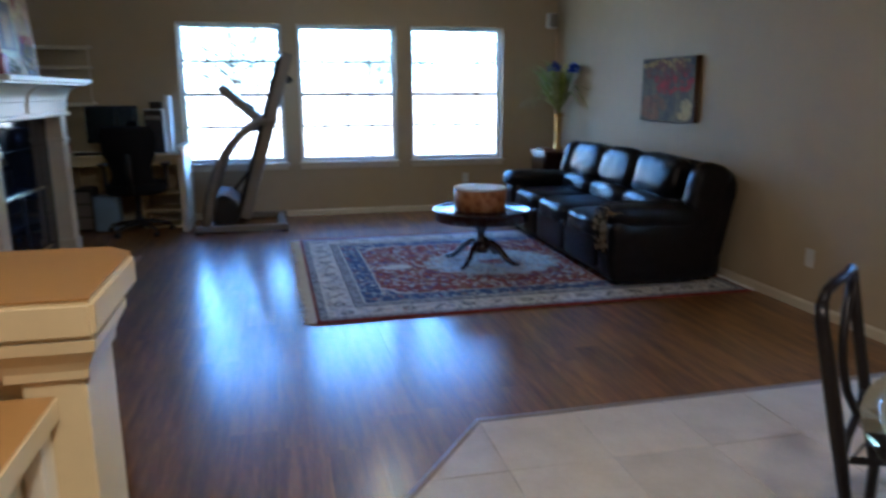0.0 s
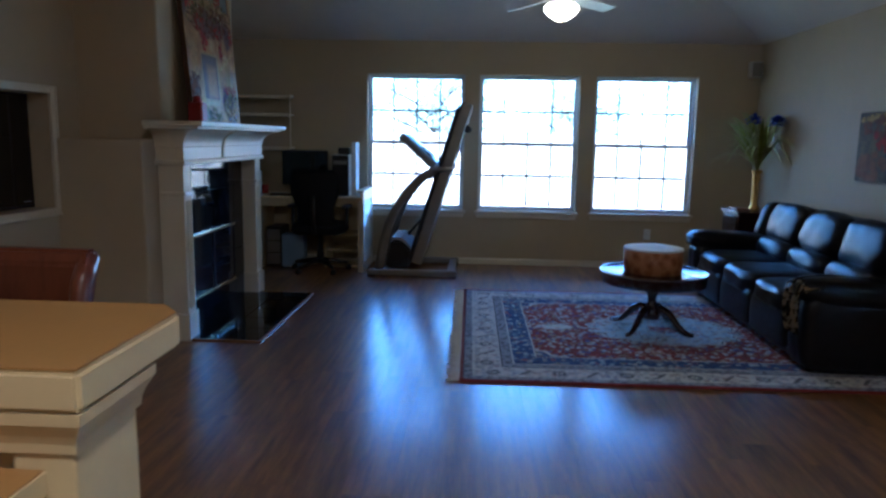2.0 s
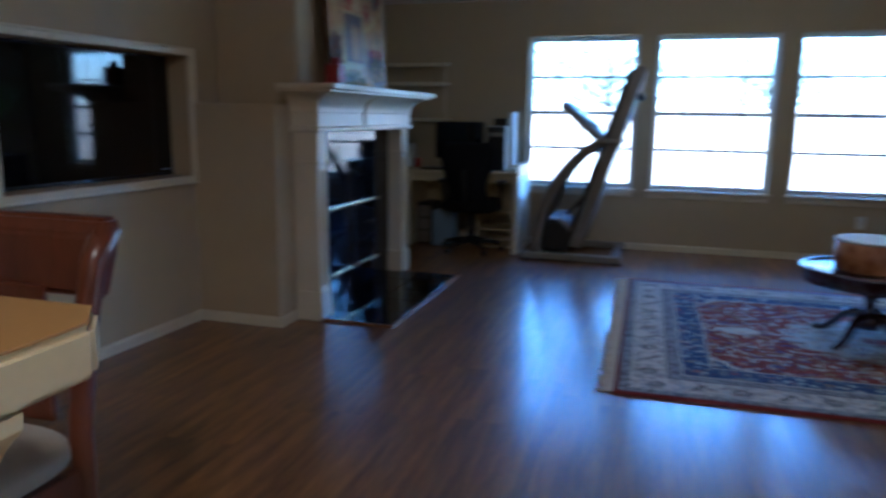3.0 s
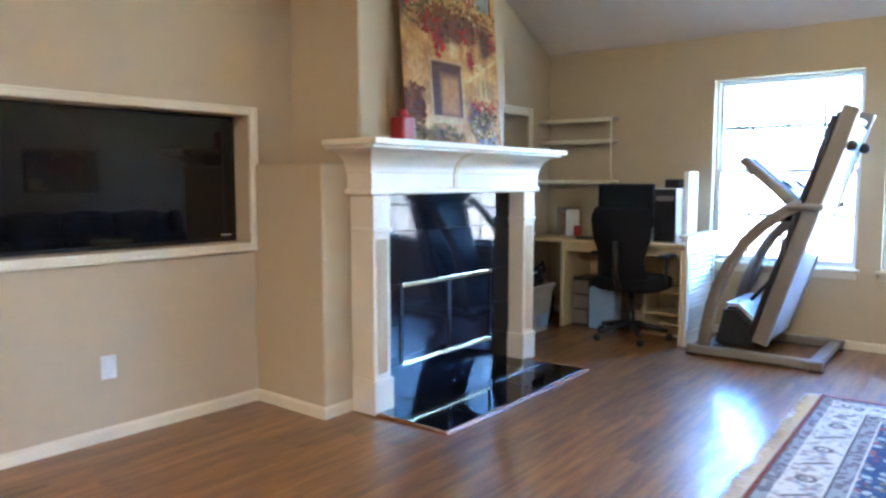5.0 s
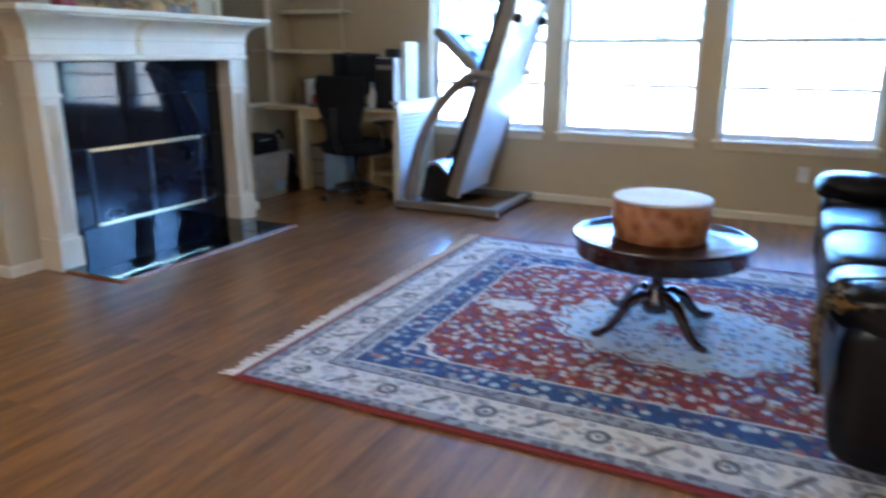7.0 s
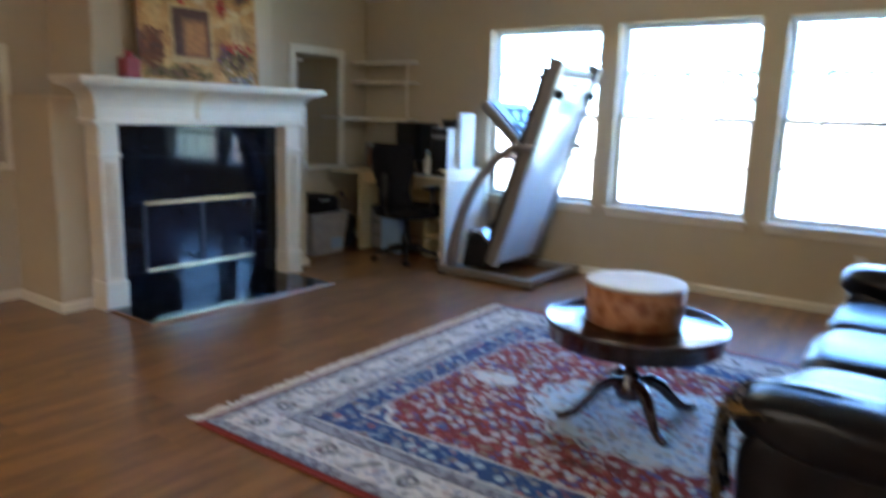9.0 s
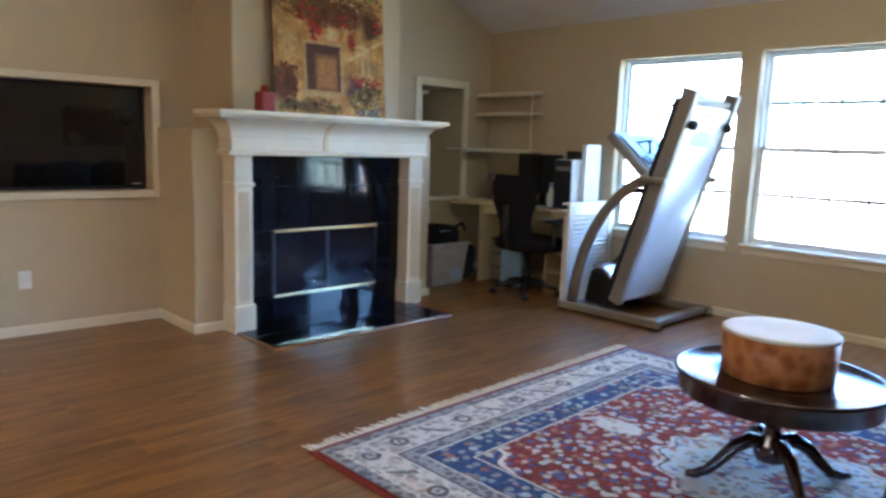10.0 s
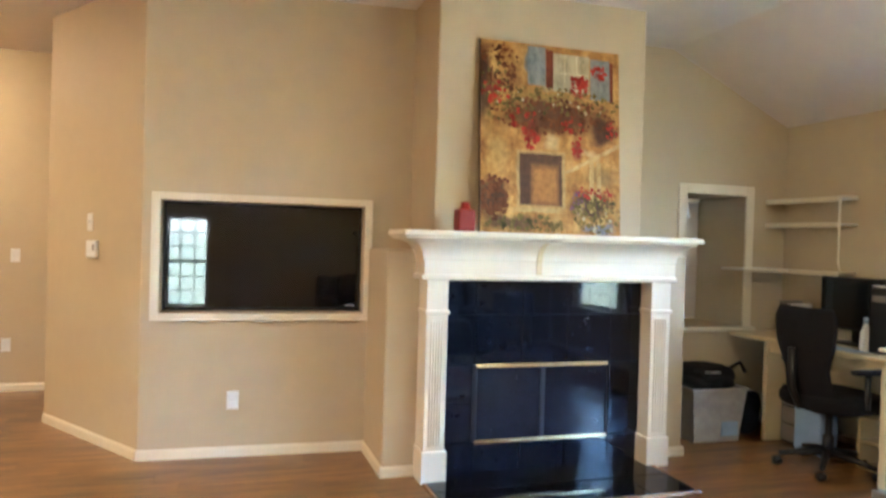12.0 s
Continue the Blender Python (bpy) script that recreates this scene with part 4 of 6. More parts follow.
daubs(art["white"], 590, 775, 90, 60, 4, 11, 0.0042)
daubs(art["green"], 300, 800, 165, 36, 30, 16, 0.0018)
for k in [k for k, b in art.items() if not b.verts]:
    art.pop(k).free()
for k, b in art.items():
    part("paint_" + {"white": "cream"}.get(k, k), b, PAINT[k], paint, kind="stuff")

jar = thing("jar", "small red glazed square jar on the mantel", "jar", (-1.50, 5.105, 1.468))
part("body", boxed(-1.55, -1.45, 5.052, 5.158, 1.468, 1.60, 0.016, 3), "red_glaze", jar, smooth=False)
part("lid", lathe(bmesh.new(), [(0.030, 0), (0.032, 0.012), (0.024, 0.018), (0.026, 0.036), (0.010, 0.042)], 20, (-1.50, 5.105, 1.599)), "red_glaze", jar, smooth=True)


# round table ------------------------------------------------------------------------
TX, TY = 1.70, 5.525
table = thing("drum_table", "dark mahogany round pedestal table with splayed feet", "table", (TX, TY, 0.012))
part("tabletop", lathe(bmesh.new(), [(0.34, 0.365), (0.372, 0.37), (0.376, 0.435), (0.387, 0.441), (0.390, 0.453), (0.382, 0.459), (0.374, 0.455), (0.368, 0.447), (0.2, 0.447), (0.01, 0.447)], 64, (TX, TY, 0)), "mahogany", table, smooth=True)
part("column", lathe(bmesh.new(), [(0.06, 0.10), (0.068, 0.13), (0.058, 0.17), (0.036, 0.20), (0.030, 0.24), (0.040, 0.28), (0.048, 0.30), (0.034, 0.32), (0.05, 0.34), (0.10, 0.365)], 28, (TX, TY, 0.0)), "mahogany_z", table, smooth=True)
for k in range(4):
    q = radians(48 + 90 * k)
    c, s = math.cos(q), math.sin(q)
    pts = [(0.03, 0.165), (0.09, 0.175), (0.15, 0.145), (0.20, 0.09), (0.25, 0.045), (0.30, 0.028), (0.335, 0.03)]
    bm = tube(bmesh.new(), [(TX + r * c, TY + r * s, z + 0.004) for r, z in pts], [0.030, 0.032, 0.028, 0.024, 0.021, 0.019, 0.014], 10)
    part("foot", bm, "mahogany", table, smooth=True)
hat = thing("hatbox", "round copper-coloured printed hatbox with a white lid, on the table", "box", (TX - 0.01, TY, 0.447))
part("body", lathe(bmesh.new(), [(0.201, 0.449), (0.206, 0.453), (0.210, 0.618)], 56, (TX - 0.01, TY, 0)), "drum", hat, smooth=True)
part("lid", lathe(bmesh.new(), [(0.210, 0.617), (0.212, 0.618), (0.212, 0.627), (0.208, 0.630), (0.15, 0.623), (0.01, 0.620)], 56, (TX - 0.01, TY, 0)), "paper", hat, "white lid", smooth=True)

# rug ----------------------------------------------------------------------------------
RW, RH = 3.0, 2.50
rug = thing("rug", "blue, red and cream Persian rug with white fringe", "rug", (1.80, 5.535, 0.0), 0.6, in_place=False)
bm = bmesh.new()
bmesh.ops.create_grid(bm, x_segments=60, y_segments=50, size=0.5, matrix=Matrix.Diagonal((RW, RH, 1, 1)))
for v in bm.verts:
    v.co.z = 0.011 + 0.0018 * noise.noise(Vector((v.co.x * 2, v.co.y * 2, 0)))
edge = [e for e in bm.edges if e.is_boundary]
ex = bmesh.ops.extrude_edge_only(bm, edges=edge)["geom"]
for v in ex:
    if isinstance(v, bmesh.types.BMVert):
        v.co.z = 0.001
part("rug_field", bm, rug_material(RW, RH), rug, smooth=True)
bm = bmesh.new()
for side in (-1, 1):
    y = -RH / 2 + 0.006
    while y < RH / 2:
        ln, sl = rng.uniform(0.05, 0.085), rng.uniform(-0.02, 0.02)
        x = side * RW / 2
        tube(bm, [(x - side * 0.004, y, 0.010), (x + side * ln * 0.5, y + sl * 0.4, 0.007), (x + side * ln, y + sl, 0.003)], [0.004, 0.0035, 0.0025], 4)
        y += rng.uniform(0.009, 0.014)
part("fringe", bm, "paper", rug, "white knotted fringe", kind="stuff")
for s in (-1, 1):
    part("binding", tube(bmesh.new(), [(-RW / 2, s * RH / 2, 0.007), (0, s * RH / 2, 0.007), (RW / 2, s * RH / 2, 0.007)], 0.007, 8), "red_wool", rug, "red wool binding")


# sofa ------------------------------------------------------------------------------------
SY0, SY1, SX0, SX1 = 4.52, 7.00, 2.36, 3.33
sofa = thing("sofa", "black leather three-seat sofa with rolled arms and plump cushions", "sofa", ((SX0 + SX1) / 2, (SY0 + SY1) / 2, 0))
part("base", cushion(bmesh.new(), ((SX0 + SX1) / 2 + 0.02, (SY0 + SY1) / 2, 0.185), (SX1 - SX0 - 0.10, SY1 - SY0 - 0.06, 0.33), 11, 8), "leather", sofa, smooth=True)
ARM = 0.30
wide = (SY1 - SY0 - 2 * ARM) / 3
lean = Euler((0, radians(15), 0))
for k in range(3):
    y = SY0 + ARM + wide * (k + 0.5)
    part("front_panel", cushion(bmesh.new(), (SX0 + 0.055, y, 0.215), (0.10, wide - 0.006, 0.27), 6, 8, 0.02, None, k + 2), "leather", sofa, smooth=True)
    part("seat_cushion", cushion(bmesh.new(), (SX0 + 0.34, y, 0.375), (0.70, wide - 0.004, 0.19), 4.6, 12, 0.03, None, k), "leather", sofa, smooth=True)
    part("lumbar_roll", cushion(bmesh.new(), (SX1 - 0.385, y, 0.505), (0.24, wide - 0.004, 0.19), 2.8, 12, 0.05, lean, k + 5), "leather", sofa, smooth=True)
    part("back_cushion", cushion(bmesh.new(), (SX1 - 0.27, y, 0.715), (0.27, wide - 0.002, 0.36), 3.4, 14, 0.05, lean, k + 9), "leather", sofa, smooth=True)
part("backrest", cushion(bmesh.new(), (SX1 - 0.15, (SY0 + SY1) / 2, 0.46), (0.25, SY1 - SY0 - 0.04, 0.80), 7, 14, 0.012, Euler((0, radians(11), 0))), "leather", sofa, smooth=True)
for y, s in ((SY0 + ARM / 2, -1), (SY1 - ARM / 2, 1)):
    arm = part("armrest", cushion(bmesh.new(), (SX0 + 0.42, y, 0.27), (0.84, ARM - 0.03, 0.48), 7, 10, 0.015), "leather", sofa, smooth=True)
    part("arm_pad", cushion(bmesh.new(), (SX0 + 0.37, y, 0.505), (0.82, ARM, 0.19), 3.0, 14, 0.05, Euler((0, radians(3), 0)), y), "leather", arm, smooth=True)
    part("wing", cushion(bmesh.new(), (SX1 - 0.22, y + 0.05 * s, 0.66), (0.30, 0.17, 0.42), 3.2, 12, 0.04, lean, y), "leather", sofa, smooth=True)
for x in (SX0 + 0.12, SX1 - 0.14):
    for y in (SY0 + 0.16, SY1 - 0.16):
        part("foot", lathe(bmesh.new(), [(0.022, 0), (0.03, 0.01), (0.03, 0.05)], 14, (x, y, 0.0)), "black_plastic", sofa, smooth=True)

# throw over the near arm
throw = thing("throw_blanket", "folded dark throw with gold pattern over the sofa arm", "blanket", (SX0 + 0.25, SY0 + 0.15, 0.6))
bm = bmesh.new()
bmesh.ops.create_grid(bm, x_segments=26, y_segments=40, size=0.5)
ya = SY0 + 0.15
for v in bm.verts:
    u, t = v.co.x + 0.5, v.co.y + 0.5
    # t runs over the arm's front edge and along its top
    if t < 0.36:
        k = t / 0.36
        x, z = SX0 - 0.035 - 0.02 * math.sin(k * 3.1), 0.27 + 0.30 * k
        y = ya - 0.10 + 0.22 * (u - 0.2) * (0.75 + 0.25 * k)
    else:
        k = (t - 0.36) / 0.64
        x = SX0 - 0.03 + 0.60 * k
        z = 0.575 + 0.036 * math.sin(min(k * 4, 1.57)) - 0.06 * (2 * u - 1) ** 2 - 0.03 * k
        y = ya - 0.13 + 0.27 * u
    wrinkle = 0.014 * noise.noise(Vector((u * 6, t * 3, 2.0))) + 0.012 * math.sin(u * 21 + t * 2)
    v.co = Vector((x - (wrinkle if t < 0.36 else 0), y, z + (abs(wrinkle) if t >= 0.36 else 0)))
bmesh.ops.solidify(bm, geom=bm.faces[:], thickness=0.008)
part("cloth", bm, "throw", throw, smooth=True)


# end table, vase and flowers --------------------------------------------------------------
et = thing("end_table", "dark wooden box-shaped end table in the corner", "table", (3.12, 7.53, 0))
part("tabletop", boxed(2.91, 3.33, 7.30, 7.77, 0.705, 0.735, 0.006), "mahogany", et)
part("body", boxed(2.93, 3.31, 7.32, 7.75, 0.10, 0.705, 0.006), "mahogany_z", et)
part("drawer", boxed(2.918, 2.93, 7.35, 7.72, 0.52, 0.68, 0.004), "mahogany", et, "drawer front")
for x in (2.96, 3.28):
    for y in (7.35, 7.72):
        part("leg", boxed(x - 0.025, x + 0.025, y - 0.025, y + 0.025, 0, 0.10, 0.004), "mahogany_z", et)
bk = thing("book", "brown book lying on the end table", "book", (2.98, 7.45, 0.736))
part("cover", boxed(2.92, 3.05, 7.35, 7.55, 0.736, 0.766, 0.004), "book", bk)
part("pages", boxed(2.916, 3.046, 7.353, 7.547, 0.740, 0.762), "paper", bk)
vase = piece("vase", lathe(bmesh.new(), [(0.050, 0.736), (0.054, 0.75), (0.038, 0.78), (0.030, 0.82), (0.037, 0.86), (0.029, 0.90), (0.038, 0.95), (0.030, 0.99), (0.042, 1.05), (0.034, 1.08), (0.052, 1.115), (0.058, 1.13), (0.050, 1.135), (0.044, 1.125)], 28, (3.17, 7.58, 0)), "gold", "tall slim gold vase on the end table", "vase", True)
bouquet = thing("bouquet", "silk flower bouquet with two blue blooms and long green leaves", "flowers", (3.17, 7.58, 1.12))


def leaf(bm, base, tip, w, bend):
    base, tip = Vector(base), Vector(tip)
    d = tip - base
    side = d.cross(Vector((0, 0, 1)))
    side = (side.normalized() if side.length > 1e-4 else Vector((1, 0, 0)))
    prev = None
    for i in range(7):
        k = i / 6
        p = base + d * k + Vector((0, 0, bend * math.sin(k * 3.14)))
        h = w * math.sin(0.25 + k * 2.85) * 0.5
        cur = (bm.verts.new(p - side * h), bm.verts.new(p + Vector((0, 0, 0.15 * h))), bm.verts.new(p + side * h))
        if prev:
            bm.faces.new((prev[0], prev[1], cur[1], cur[0]))
            bm.faces.new((prev[1], prev[2], cur[2], cur[1]))
        prev = cur


VX, VY = 3.17, 7.58
for k in range(110):
    q, sp = rng.uniform(0, 6.283), rng.uniform(0.08, 0.34)
    bm = bmesh.new()
    x1, y1 = VX + rng.uniform(-0.34, 0.17), min(VY + 0.6 * sp * math.sin(q), 8.0)
    z0 = rng.uniform(1.12, 1.32)
    k0 = (z0 - 1.1) * 1.2
    leaf(bm, (VX + (x1 - VX) * k0, VY + (y1 - VY) * k0, z0), (x1, y1, z0 + rng.uniform(0.12, 0.40)), rng.uniform(0.02, 0.045), 0.03)
    part("leaf", bm, rng.choice(("leaf", "leaf", "dry_leaf")), bouquet)
for k in range(60):
    q = rng.uniform(2.1, 4.2) if k % 4 else rng.uniform(-1.6, 1.4)
    bm = bmesh.new()
    sp = rng.uniform(0.28, 0.60)
    leaf(bm, (VX, VY, 1.15), (min(VX + sp * math.cos(q), 3.33), min(VY + sp * math.sin(q), 8.0), rng.uniform(1.15, 1.70)), 0.022, rng.uniform(0.12, 0.25))
    part("leaf", bm, "dry_leaf", bouquet, "thin pale arching leaf")
for cx, cy, cz in ((VX - 0.12, VY - 0.12, 1.60), (VX + 0.10, VY - 0.14, 1.585)):
    bm = bmesh.new()
    for i in range(46):
        a, b = rng.uniform(0, 6.283), rng.uniform(-0.5, 1.4)
        d = Vector((math.cos(a) * math.cos(b), math.sin(a) * math.cos(b), math.sin(b) * 0.8))
        c0 = Vector((cx, cy, cz))
        leaf(bm, c0, c0 + d * rng.uniform(0.08, 0.12), 0.06, 0.01)
    part("bloom", bm, "blue_flower", bouquet, "blue bloom")
    part("stem", tube(bmesh.new(), [(VX, VY, 1.10), ((VX + cx) / 2, (VY + cy) / 2, 1.36), (cx, cy, cz)], 0.005, 6), "leaf", bouquet)

# picture over the sofa
pic = thing("canvas_picture", "unframed canvas of orange and red flowers over grey", "painting", (RX - 0.02, 5.61, 1.12))
part("canvas", boxed(RX - 0.045, RX - 0.002, 5.195, 6.035, 1.12, 1.64, 0.004), "canvas_side", pic)
M["canvas_floral"] = canvas_material("muted floral ground paint", [(0.4, (0.03, 0.03, 0.03)), (0.5, (0.11, 0.085, 0.045)), (0.6, (0.24, 0.17, 0.07))], 6.0, 5.0)
part("ground_colour", boxed(RX - 0.048, RX - 0.045, 5.20, 6.03, 1.125, 1.635), "canvas_floral", pic)


def wall_daubs(name, material, cy, cz, ry, rz, n, size):
    bm = bmesh.new()
    for _ in range(n):
        q, r = rng.uniform(0, 6.283), math.sqrt(rng.random())
        y, z = cy + ry * r * math.cos(q), cz + rz * r * math.sin(q)
        s = size * rng.uniform(0.5, 1.3)
        pts = [(min(max(y + s * rng.uniform(0.7, 1.2) * math.cos(a), 5.205), 6.025), min(max(z + s * rng.uniform(0.6, 1.1) * math.sin(a), 1.13), 1.63)) for a in (6.283 * i / 6 for i in range(6))]
        prism(bm, pts, "x", RX - 0.0495 - rng.uniform(0, 0.0008), RX - 0.048)
    part(name, bm, material, pic, kind="stuff")


wall_daubs("paint_red", PAINT["red"], 5.53, 1.44, 0.30, 0.09, 46, 0.026)
wall_daubs("paint_rust", PAINT["rust"], 5.61, 1.53, 0.36, 0.08, 60, 0.03)
wall_daubs("paint_yellow", PAINT["yellow"], 5.61, 1.59, 0.38, 0.05, 44, 0.022)
wall_daubs("paint_grey", PAINT["umber"], 5.81, 1.23, 0.20, 0.10, 50, 0.04)
wall_daubs("paint_cream", PAINT["stone"], 5.33, 1.21, 0.10, 0.09, 34, 0.03)

spk = thing("wall_speaker", "small pale wall speaker on a bracket in the corner", "speaker", (3.27, 8.10, 2.08))
part("cabinet", boxed(3.19, 3.31, 8.00, 8.10, 2.07, 2.23, 0.012), "blade", spk)
part("grille", boxed(3.20, 3.30, 7.994, 8.0, 2.08, 2.22, 0.003), "grey_metal", spk)
part("bracket", tube(bmesh.new(), [(3.25, 8.10, 2.15), (3.29, 8.16, 2.17), (3.31, WY, 2.17)], 0.012, 8), "black_plastic", spk)


# treadmill, folded upright ----------------------------------------------------------------
tm = thing("treadmill", "grey folded treadmill with a silver deck standing upright by the window", "treadmill", (-0.25, 7.80, 0))
Y0, Y1 = 7.345, 8.135
bm = bmesh.new()
for y in (Y0, Y1):
    box(bm, -0.70, 0.20, y - 0.035, y + 0.035, 0.012, 0.075, 0.012)
box(bm, 0.10, 0.18, Y0 + 0.035, Y1 - 0.035, 0.015, 0.07, 0.012)
box(bm, -0.62, -0.54, Y0 + 0.035, Y1 - 0.035, 0.015, 0.07, 0.012)
part("base_frame", bm, "grey_metal", tm)
for y in (Y0, Y1):
    for x in (-0.66, 0.16):
        part("rubber_foot", boxed(x - 0.04, x + 0.04, y - 0.038, y + 0.038, 0.0, 0.014, 0.004), "black_plastic", tm)
    # S-shaped upright
    pts = [(-0.585, 0.06), (-0.565, 0.20), (-0.535, 0.36), (-0.49, 0.52), (-0.42, 0.68), (-0.33, 0.83), (-0.21, 0.96), (-0.09, 1.05), (0.02, 1.11)]
    bm = tube(bmesh.new(), [(x, y, z) for x, z in pts], [0.046, 0.047, 0.047, 0.046, 0.044, 0.043, 0.042, 0.040, 0.038], 14, flat=0.55, up=(0, 1, 0))
    part("upright", bm, "grey_metal", tm, smooth=True)
    part("handrail", tube(bmesh.new(), [(-0.06, y, 1.07), (0.05, y, 1.09), (0.15, y, 1.085)], 0.026, 10), "grey_metal", tm, smooth=True)
part("brace_bar", tube(bmesh.new(), [(-0.12, Y0 + 0.03, 1.00), (0.0, (Y0 + Y1) / 2, 1.01), (-0.12, Y1 - 0.03, 1.00)], 0.02, 8), "black_plastic", tm, smooth=True)
# console, tilted to the runner
cm = Matrix.Translation((-0.20, (Y0 + Y1) / 2, 1.255)) @ Matrix.Rotation(radians(42), 4, "Y")


def shaped(bm, m):
    bmesh.ops.transform(bm, matrix=m, verts=bm.verts[:])
    return bm


console = part("console", shaped(boxed(-0.25, 0.25, -0.33, 0.33, -0.045, 0.03, 0.025, 3), cm), "grey_metal", tm)
part("panel", shaped(boxed(-0.20, 0.21, -0.27, 0.27, 0.028, 0.042, 0.01), cm), "blue_plastic", console, "light blue console panel")
part("display", shaped(boxed(-0.15, 0.02, -0.13, 0.13, 0.041, 0.048, 0.004), cm), "screen", console, "dark display")
for s in (-0.2, 0.2):
    part("cup_holder", shaped(lathe(bmesh.new(), [(0.045, 0.03), (0.05, 0.05), (0.04, 0.052), (0.036, 0.044)], 20, (0.08, s, 0)), cm), "black_plastic", console, smooth=True)
# motor cover at the foot
bm = bmesh.new()
prism(bm, [(-0.53, 0.08), (-0.29, 0.08), (-0.27, 0.16), (-0.27, 0.26), (-0.38, 0.36), (-0.47, 0.36)], "y", Y0 + 0.07, Y1 - 0.07)
bmesh.ops.bevel(bm, geom=bm.edges[:], offset=0.018, segments=2, affect="EDGES")
part("motor_cover", bm, "black_plastic", tm)
bm = bmesh.new()
prism(bm, [(-0.47, 0.366), (-0.38, 0.366), (-0.265, 0.262), (-0.245, 0.274), (-0.37, 0.386), (-0.47, 0.384)], "y", Y0 + 0.10, Y1 - 0.10)
part("cover_top", bm, "silver", tm, "silver motor cover top")
# deck: bottom at the base, top leaning over the rail; its underside faces the room
dm = Matrix.Translation((-0.215, (Y0 + Y1) / 2 - 0.02, 0.13)) @ Matrix.Rotation(radians(17.0), 4, "Y")
deck = part("deck", shaped(boxed(-0.088, 0.025, -0.29, 0.29, 0.0, 1.60, 0.012), dm), "black_plastic", tm)
part("underside", shaped(boxed(0.026, 0.048, -0.285, 0.285, 0.03, 1.57, 0.010, 3), dm), "silver", deck, "smooth silver underside")
for s in (-1, 1):
    part("deck_edge", shaped(boxed(-0.092, -0.052, s * 0.32 - 0.03, s * 0.32 + 0.03, 0.02, 1.60, 0.008), dm), "black_plastic", deck, "black deck edge")
    part("side_rail", shaped(boxed(-0.05, 0.055, s * 0.325 - 0.035, s * 0.325 + 0.035, 0.0, 1.68, 0.014, 3), dm), "grey_metal", deck)
    wb = lathe(bmesh.new(), [(0.012, -0.02), (0.034, -0.018), (0.036, 0.0), (0.034, 0.018), (0.012, 0.02)], 20)
    bmesh.ops.rotate(wb, matrix=Matrix.Rotation(radians(90), 3, "X"), verts=wb.verts[:])
    bmesh.ops.translate(wb, vec=(0.075, s * 0.27, 1.44), verts=wb.verts[:])
    part("wheel", shaped(wb, dm), "black_plastic", deck, smooth=True)
part("end_bar", shaped(boxed(-0.03, 0.03, -0.29, 0.29, 1.585, 1.625, 0.010), dm), "black_plastic", deck, "black end bar")
part("label", shaped(boxed(0.048, 0.050, -0.17, 0.10, 1.28, 1.40, 0.0), dm), "sticker", deck, "pale green sticker")
part("label", shaped(boxed(0.048, 0.050, -0.09, 0.07, 1.50, 1.53, 0.0), dm), "black_plastic", deck, "black warning label")
part("belt_roller", shaped(tube(bmesh.new(), [(-0.06, -0.28, 1.61), (-0.06, 0.28, 1.61)], 0.022, 12), dm), "black_plastic", deck, smooth=True)
part("latch", tube(bmesh.new(), [(-0.30, Y0 + 0.12, 0.42), (0.02, Y0 + 0.12, 0.80)], 0.014, 8), "black_plastic", tm, smooth=True)


# desk corner ----------------------------------------------------------------------------------
desk = thing("desk", "cream wooden corner desk with a louvred white cabinet end", "desk", (-1.5, 7.9, 0))
part("desktop", boxed(-2.28, -0.80, 7.62, 8.20, 0.735, 0.765, 0.006), "cream", desk)
bm = bmesh.new()
prism(bm, [(7.64, 0.0), (8.18, 0.0), (8.18, 0.735), (7.64, 0.735)], "x", -1.92, -1.885)
part("leg_panel", bm, "cream", desk)
part("back_panel", boxed(-1.885, -0.80, 8.15, 8.17, 0.35, 0.735), "cream", desk)
part("apron", boxed(-1.885, -0.80, 7.66, 7.68, 0.66, 0.735, 0.003), "cream", desk)
cab = thing("louvred_cabinet", "white cabinet with a louvred side beside the desk", "cabinet", (-0.95, 7.84, 0))
bm = bmesh.new()
box(bm, -0.795, -0.77, 7.50, 7.56, 0.0, 0.83, 0.004)
box(bm, -0.795, -0.77, 8.10, 8.16, 0.0, 0.83, 0.004)
box(bm, -0.795, -0.77, 7.56, 8.10, 0.74, 0.83, 0.004)
box(bm, -0.795, -0.77, 7.56, 8.10, 0.0, 0.10, 0.004)
part("side_frame", bm, "white", cab)
for k in range(16):
    z = 0.115 + k * 0.039
    bm = bmesh.new()
    prism(bm, [(-0.797, z + 0.030), (-0.792, z + 0.034), (-0.768, z + 0.006), (-0.773, z)], "y", 7.555, 8.105)
    part("slat", bm, "white", cab)
part("body", boxed(-0.83, -0.80, 7.51, 8.15, 0.0, 0.73, 0.003), "white", cab)
part("top", boxed(-0.84, -0.76, 7.49, 8.17, 0.83, 0.85, 0.004), "white", cab)
box_shelf = thing("shelf_unit", "cream open shelf under the desk", "shelf", (-1.0, 7.95, 0))
for z in (0.0, 0.17, 0.34):
    part("board", boxed(-1.22, -0.84, 7.80, 8.14, z, z + 0.02, 0.002), "cream", box_shelf)
part("side_board", boxed(-1.24, -1.22, 7.80, 8.14, 0, 0.36, 0.002), "cream", box_shelf)

